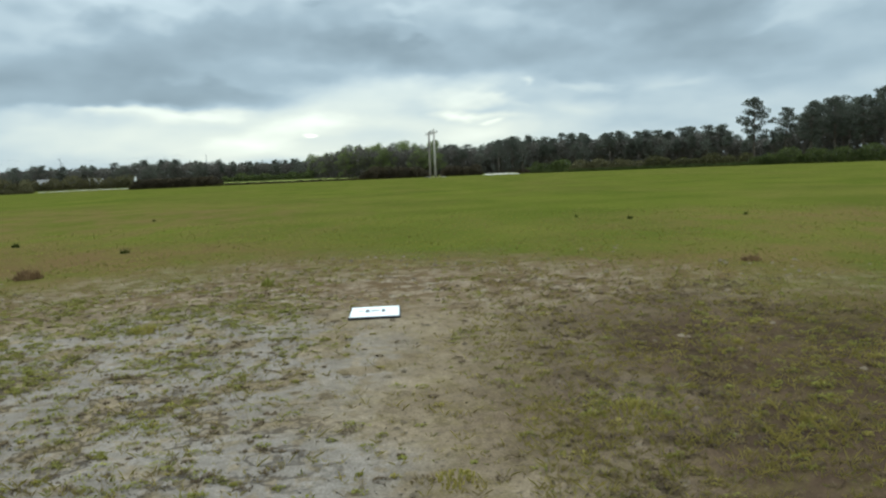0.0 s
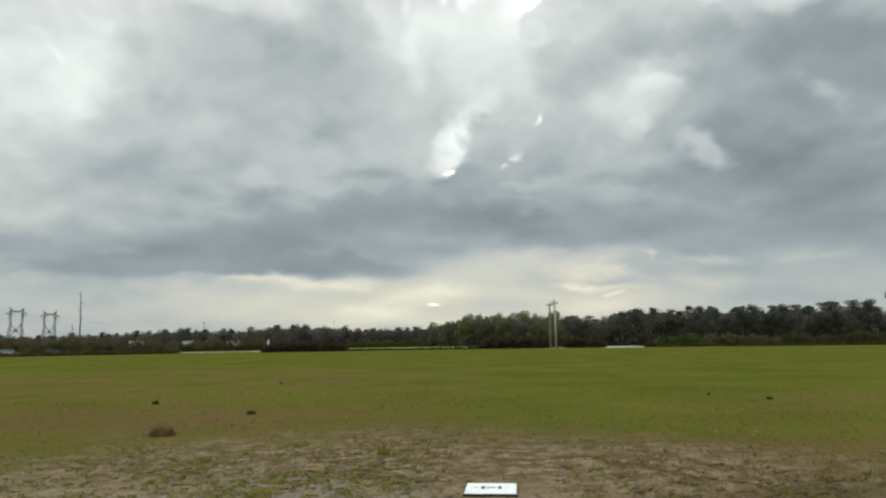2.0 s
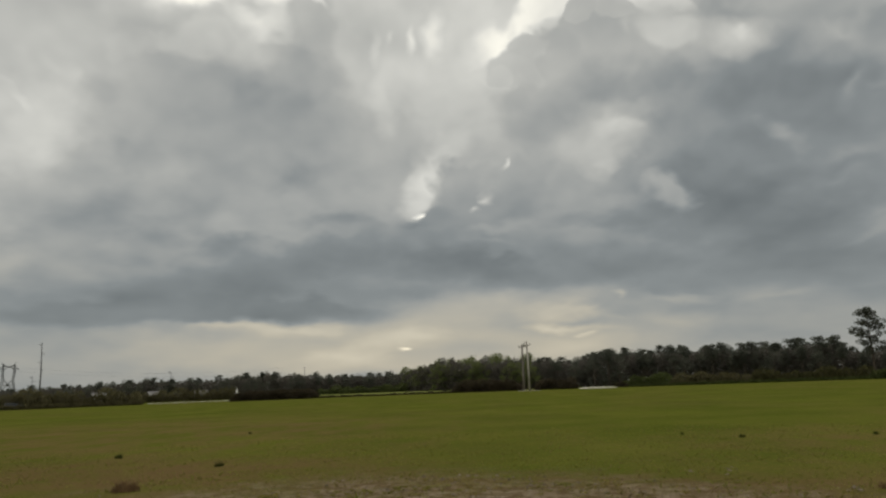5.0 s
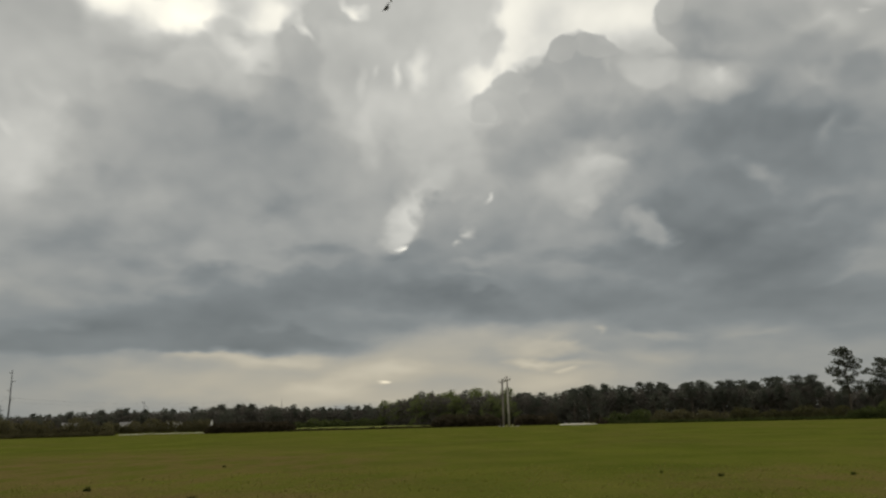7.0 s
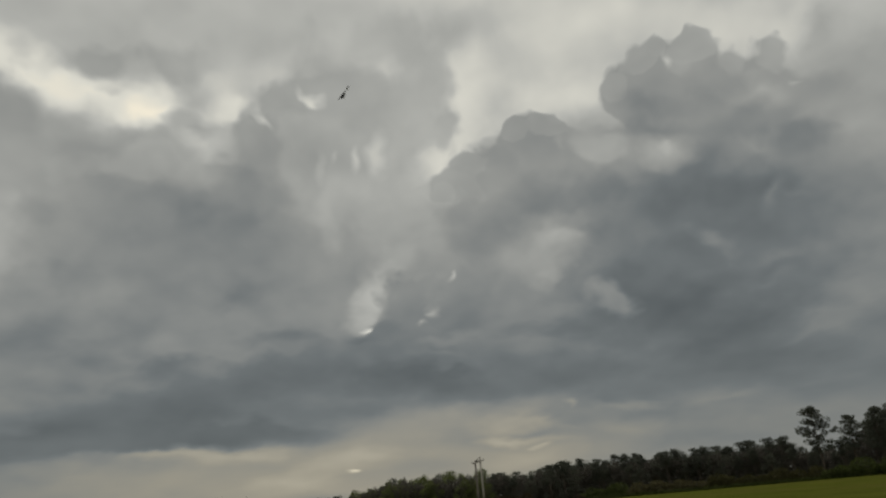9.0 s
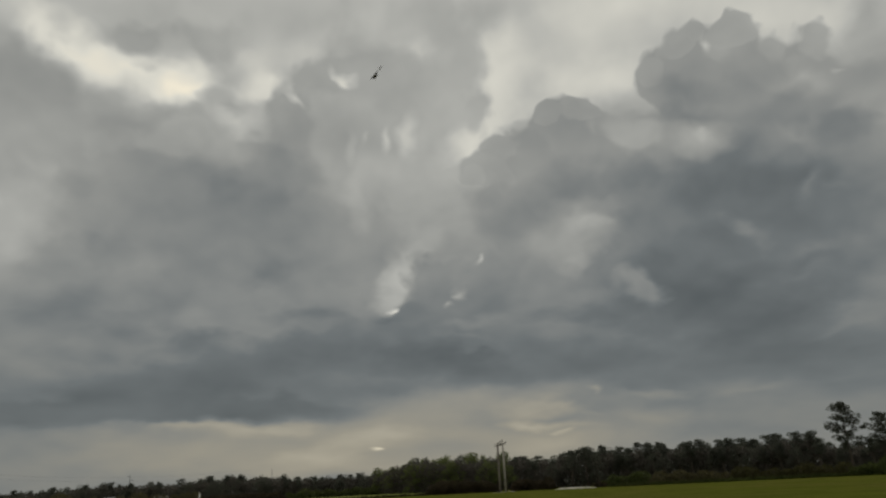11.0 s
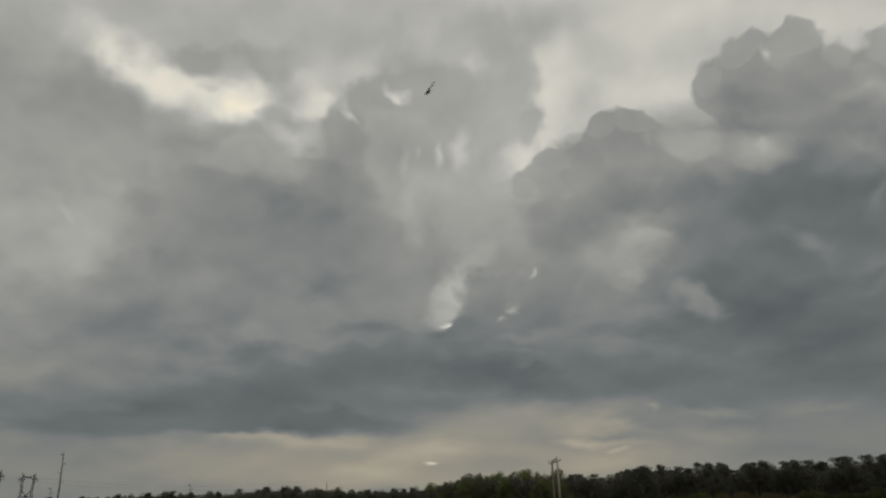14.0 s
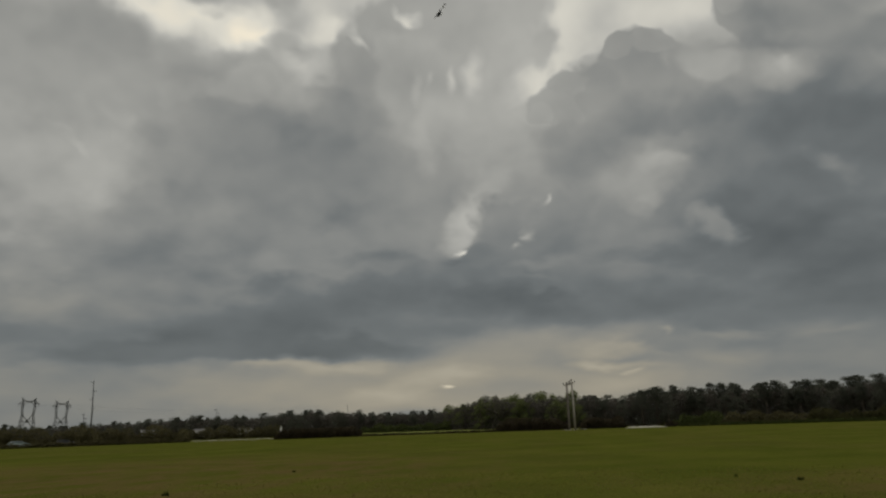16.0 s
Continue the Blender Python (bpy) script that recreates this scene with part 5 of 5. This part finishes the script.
# ---- grass and litter, too many to count ----
def tufts(name, n, near, far, half, high, per, width, material, keep, label, seed, category="grass"):
    """Tufts of blades strewn over the wedge of ground before the eye; keep(x, y) gives how thick they stand."""
    rng = np.random.default_rng(seed)
    u = rng.uniform(0, 1, n)
    d = near * (far / near) ** u if far > 3 * near else np.sqrt(near ** 2 + (far ** 2 - near ** 2) * u)
    a = np.radians(rng.uniform(-half, half, n))
    xs, ys = np.sin(a) * d, np.cos(a) * d
    # the same cover goes on round about, behind the standing place too
    reach = min(far, 10.0)
    more = rng.uniform(-1, 1, (n // 2, 2)) * reach
    turn = np.degrees(np.abs(np.arctan2(more[:, 0], more[:, 1])))
    gone = np.hypot(more[:, 0], more[:, 1])
    more = more[(gone < reach) & ~((turn < half) & (gone > near)) & (gone > 0.3)]
    xs, ys = np.concatenate([xs, more[:, 0]]), np.concatenate([ys, more[:, 1]])
    ok = np.array([rng.uniform() < keep(x, y) for x, y in zip(xs, ys)])
    xs, ys = xs[ok], ys[ok]
    zs = np.array([lie(x, y) for x, y in zip(xs, ys)]) - 0.004
    size = rng.uniform(0.5, 1.25, len(xs))
    x, y, z = (np.repeat(q, per) for q in (xs, ys, zs))
    h = np.repeat(size, per) * high * rng.uniform(0.45, 1.1, len(x))
    g, lean = rng.uniform(0, 2 * np.pi, len(x)), rng.uniform(0.4, 1.8, len(x))
    r = rng.uniform(0, 0.35, len(x)) * high
    x, y = x + r * np.cos(g), y + r * np.sin(g)
    ox, oy = np.cos(g) * lean * h, np.sin(g) * lean * h
    w = width * rng.uniform(0.6, 1.3, len(x)) * np.maximum(1.0, np.hypot(x, y) / 9.0)
    wx, wy = -np.sin(g) * w, np.cos(g) * w
    v = np.stack([np.stack([x - wx, y - wy, z], 1), np.stack([x + wx, y + wy, z], 1), np.stack([x + ox * 0.45 + wx * 0.7, y + oy * 0.45 + wy * 0.7, z + h * 0.65], 1), np.stack([x + ox, y + oy, z + h], 1), np.stack([x + ox * 0.45 - wx * 0.7, y + oy * 0.45 - wy * 0.7, z + h * 0.65], 1)], 1)
    faces = np.arange(5 * len(x)).reshape(-1, 5)
    ob = new(name, mesh(name, v.reshape(-1, 3).tolist(), faces.tolist(), material))
    return tagged(ob, label, category, kind="stuff")


def bareness(x, y):
    """About 1 in the worn place before the camera, 0 out in the grass."""
    c, s = math.cos(radians(20)), math.sin(radians(20))
    px, py = x + 1.4, y - 5.2
    q = math.hypot((c * px + s * py) / 6.8, (-s * px + c * py) / 7.35) + 0.5 * noise.noise((x * 0.45, y * 0.45, 2))
    return min(1.0, max(0.0, (1.15 - q) / 0.3))


def path(x, y):
    """The trodden tan strip that leads to the board: 0 on it, 1 beside it."""
    return min(1.0, max(0.12, abs(x + 0.25 + 0.07 * (y - 4)) / 0.9 - 0.35))


def patchy(x, y, scale=0.9, z=0.0):
    return min(1.0, max(0.0, 0.5 + 1.6 * noise.noise((x * scale, y * scale, z))))


def silty(x, y):
    """Where the pale silt lies: about 1 there, 0 elsewhere."""
    return max(0.0, min(1.0, (1.2 - math.hypot((x + 3.0) / 2.7, (y - 5.6) / 3.8)) / 0.4))


tufts("field_grass", 30000, 5, 26, 44, 0.028, 3, 0.006, M_GRASS, lambda x, y: (1 - bareness(x, y)) * (0.35 + 0.65 * patchy(x, y, 0.5)), "short green field grass", 1)
tufts("field_grass", 10000, 5, 26, 44, 0.028, 3, 0.005, M_GRASS_DRY, lambda x, y: (1 - bareness(x, y)) * patchy(x, y, 0.3, 7), "rusty dry grass among the green", 2)
tufts("sparse_grass", 26000, 2.6, 15, 46, 0.034, 6, 0.003, M_SPRIG, lambda x, y: path(x, y) * bareness(x, y) * patchy(x, y, 1.1, 3) ** 1.5 * (1 - 0.7 * silty(x, y)) * (0.6 if x > 0.3 or y > 8 else 0.6), "sparse green tufts on the bare soil", 3)
tufts("sparse_grass", 9000, 2.6, 15, 46, 0.035, 5, 0.0026, M_GRASS_DRY, lambda x, y: path(x, y) * bareness(x, y) * patchy(x, y, 1.4, 9), "sparse withered tufts on the bare soil", 4)
tufts("leaf_litter", 16000, 2.6, 16, 46, 0.016, 2, 0.006, M_LITTER, lambda x, y: path(x, y) * bareness(x, y) * (0.25 + 0.75 * patchy(x, y, 0.8, 5)), "dark scraps of dead leaves and twigs on the soil", 5, "litter")
tufts("tussock_grass", 42000, 2.6, 14, 46, 0.026, 5, 0.003, M_GRASS, lambda x, y: (0.36 if x < -1 else 0.22) * (1 - 0.6 * silty(x, y)) * path(x, y) * bareness(x, y) * (0.8 if noise.noise((x * 4.3, y * 4.8, 11)) > 0.10 + 0.15 * noise.noise((x * 0.5, y * 0.5, 2)) else 0.04), "low green-brown tussocks on the silt", 6)
tufts("tussock_grass", 17000, 2.6, 14, 46, 0.026, 5, 0.003, M_GRASS_DRY, lambda x, y: (1 - 0.6 * silty(x, y)) * path(x, y) * bareness(x, y) * (0.8 if noise.noise((x * 4.9, y * 5.2, 21)) > 0.16 else 0.03), "low withered tussocks on the silt", 7)
tufts("pale_straw", 16000, 2.6, 14, 46, 0.011, 2, 0.006, M_CLOD, lambda x, y: bareness(x, y) * patchy(x, y, 1.2, 15) * (1.0 if y > 7.5 else 0.9 if x > 0.6 else 0.12), "pale scraps of straw and sand clods", 8, "litter")
tufts("upright_sprigs", 14000, 2.6, 13, 46, 0.05, 4, 0.0024, M_SPRIG, lambda x, y: bareness(x, y) * (0.42 if x > 0.4 else 0.06), "thin yellow-green sprigs on brown soil", 9)


def cushions(name, n, near, far, material, keep, label, seed, radius=0.035):
    """Small cushions of short broad leaves lying close on the soil, each with its own size."""
    rng = np.random.default_rng(seed)
    d, a = np.sqrt(near ** 2 + (far ** 2 - near ** 2) * rng.uniform(0, 1, n)), np.radians(rng.uniform(-180, 180, n))
    front = rng.uniform(0, 1, n) < 0.8
    a = np.where(front, a * 0.26, a)
    xs, ys = np.sin(a) * d, np.cos(a) * d
    ok = np.array([rng.uniform() < keep(x, y) for x, y in zip(xs, ys)])
    xs, ys = xs[ok], ys[ok]
    per = 26
    zs = np.repeat([lie(x, y) for x, y in zip(xs, ys)], per)
    big = np.repeat(radius * rng.uniform(0.4, 1.5, len(xs)) ** 1.3, per)
    x, y = np.repeat(xs, per), np.repeat(ys, per)
    g, r = rng.uniform(0, 2 * np.pi, len(x)), np.sqrt(rng.uniform(0, 1, len(x)))
    x, y = x + 1.35 * big * r * np.cos(g), y + big * r * np.sin(g)
    z = zs + big * 0.55 * (1 - 0.8 * r * r) * rng.uniform(0.5, 1.1, len(x))
    g = g + rng.normal(0, 0.7, len(x))
    long, wide = rng.uniform(0.011, 0.024, len(x)), rng.uniform(0.004, 0.008, len(x))
    fx, fy, wx, wy = np.cos(g) * long, np.sin(g) * long, -np.sin(g) * wide, np.cos(g) * wide
    tip = z + rng.uniform(-0.5, 0.6, len(x)) * long
    v = np.stack([np.stack([x - 0.4 * fx, y - 0.4 * fy, z - 0.004], 1), np.stack([x + 0.3 * fx + wx, y + 0.3 * fy + wy, z + 0.003], 1), np.stack([x + fx, y + fy, tip], 1), np.stack([x + 0.3 * fx - wx, y + 0.3 * fy - wy, z + 0.003], 1)], 1)
    ob = new(name, mesh(name, v.reshape(-1, 3).tolist(), np.arange(4 * len(x)).reshape(-1, 4).tolist(), material))
    return tagged(ob, label, "weeds", kind="stuff")


# thicker green places in the worn ground: x, y, radius
GREEN_PLACES = [(-4.85, 9.0, 0.7), (-3.74, 7.7, 0.45), (-2.3, 8.1, 0.7), (-3.2, 8.3, 0.5), (-4.5, 6.6, 0.7), (-3.9, 5.5, 0.6), (1.15, 4.4, 0.35), (2.95, 5.15, 0.6), (3.1, 6.2, 0.7), (-2.5, 6.0, 0.4), (-2.0, 4.6, 0.3)]


def green_place(x, y):
    rag = 0.6 * noise.noise((x * 2.2, y * 2.2, 4))
    return max(0.0, min(1.0, max(1.25 - math.hypot(x - a, (y - b) * 0.8) / r for a, b, r in GREEN_PLACES) * 1.6 + rag))


cushions("cushion_weeds", 30000, 2.4, 12, M_CUSHION, lambda x, y: bareness(x, y) * path(x, y) * ((0.05 if x < 0.5 else 0.02) + (0.16 if x < 0.5 else 0.03) * (noise.noise((x * 1.3, y * 1.5, 8)) > 0.02) + (0.36 if x < 0.5 else 0.12) * green_place(x, y)), "small green cushions of weeds on pale silt and soil", 41)
cushions("cushion_weeds", 16000, 2.4, 10, M_DEAD, lambda x, y: bareness(x, y) * path(x, y) * (0.04 + (0.22 if x > 0.5 else 0.08) * (noise.noise((x * 1.6, y * 1.8, 18)) > 0.0)), "small brown withered cushions of weeds on the soil", 42, 0.028)
cushions("cushion_weeds", 9000, 2.4, 9, M_SPRIG, lambda x, y: bareness(x, y) * (0.05 if x > 0.5 else 0.03) * (noise.noise((x * 1.1, y * 1.3, 28)) > -0.05) + 0.1 * green_place(x, y), "small yellow-green cushions of weeds on brown soil", 43)


def clods():
    """Small crumbs of soil and silt lying on the bare ground."""
    rng = np.random.default_rng(31)
    shape = np.array([(1, 0, 0), (0.3, 0.95, 0), (-0.8, 0.6, 0), (-0.8, -0.6, 0), (0.3, -0.95, 0), (0.1, 0.05, 0.7)])
    sides = [(0, 1, 5), (1, 2, 5), (2, 3, 5), (3, 4, 5), (4, 0, 5)]
    verts, faces = [], []
    for k in range(5200):
        x, y = rng.uniform(-9, 6.5), rng.uniform(-2, 13.5)
        if rng.uniform() > bareness(x, y) * (0.35 + 0.65 * patchy(x, y, 0.9, 33)) * (1.0 if y > 7 else 0.55):
            continue
        size, g = rng.uniform(0.008, 0.038) * (1.0 + 0.05 * max(y, 0)), rng.uniform(0, 6.28)
        p = shape * rng.uniform(0.7, 1.25, (6, 1)) * (size, size * rng.uniform(0.5, 1), size * 0.7)
        c, s = math.cos(g), math.sin(g)
        faces += [tuple(len(verts) + i for i in f) for f in sides]
        verts += [(x + c * a - s * b, y + s * a + c * b, lie(x, y) + h - 0.003) for a, b, h in p]
    tagged(new("soil_clods", mesh("soil_clods", verts, faces, M_CLOD)), "crumbs of brown soil and pale silt on bare ground", "soil", kind="stuff")


clods()
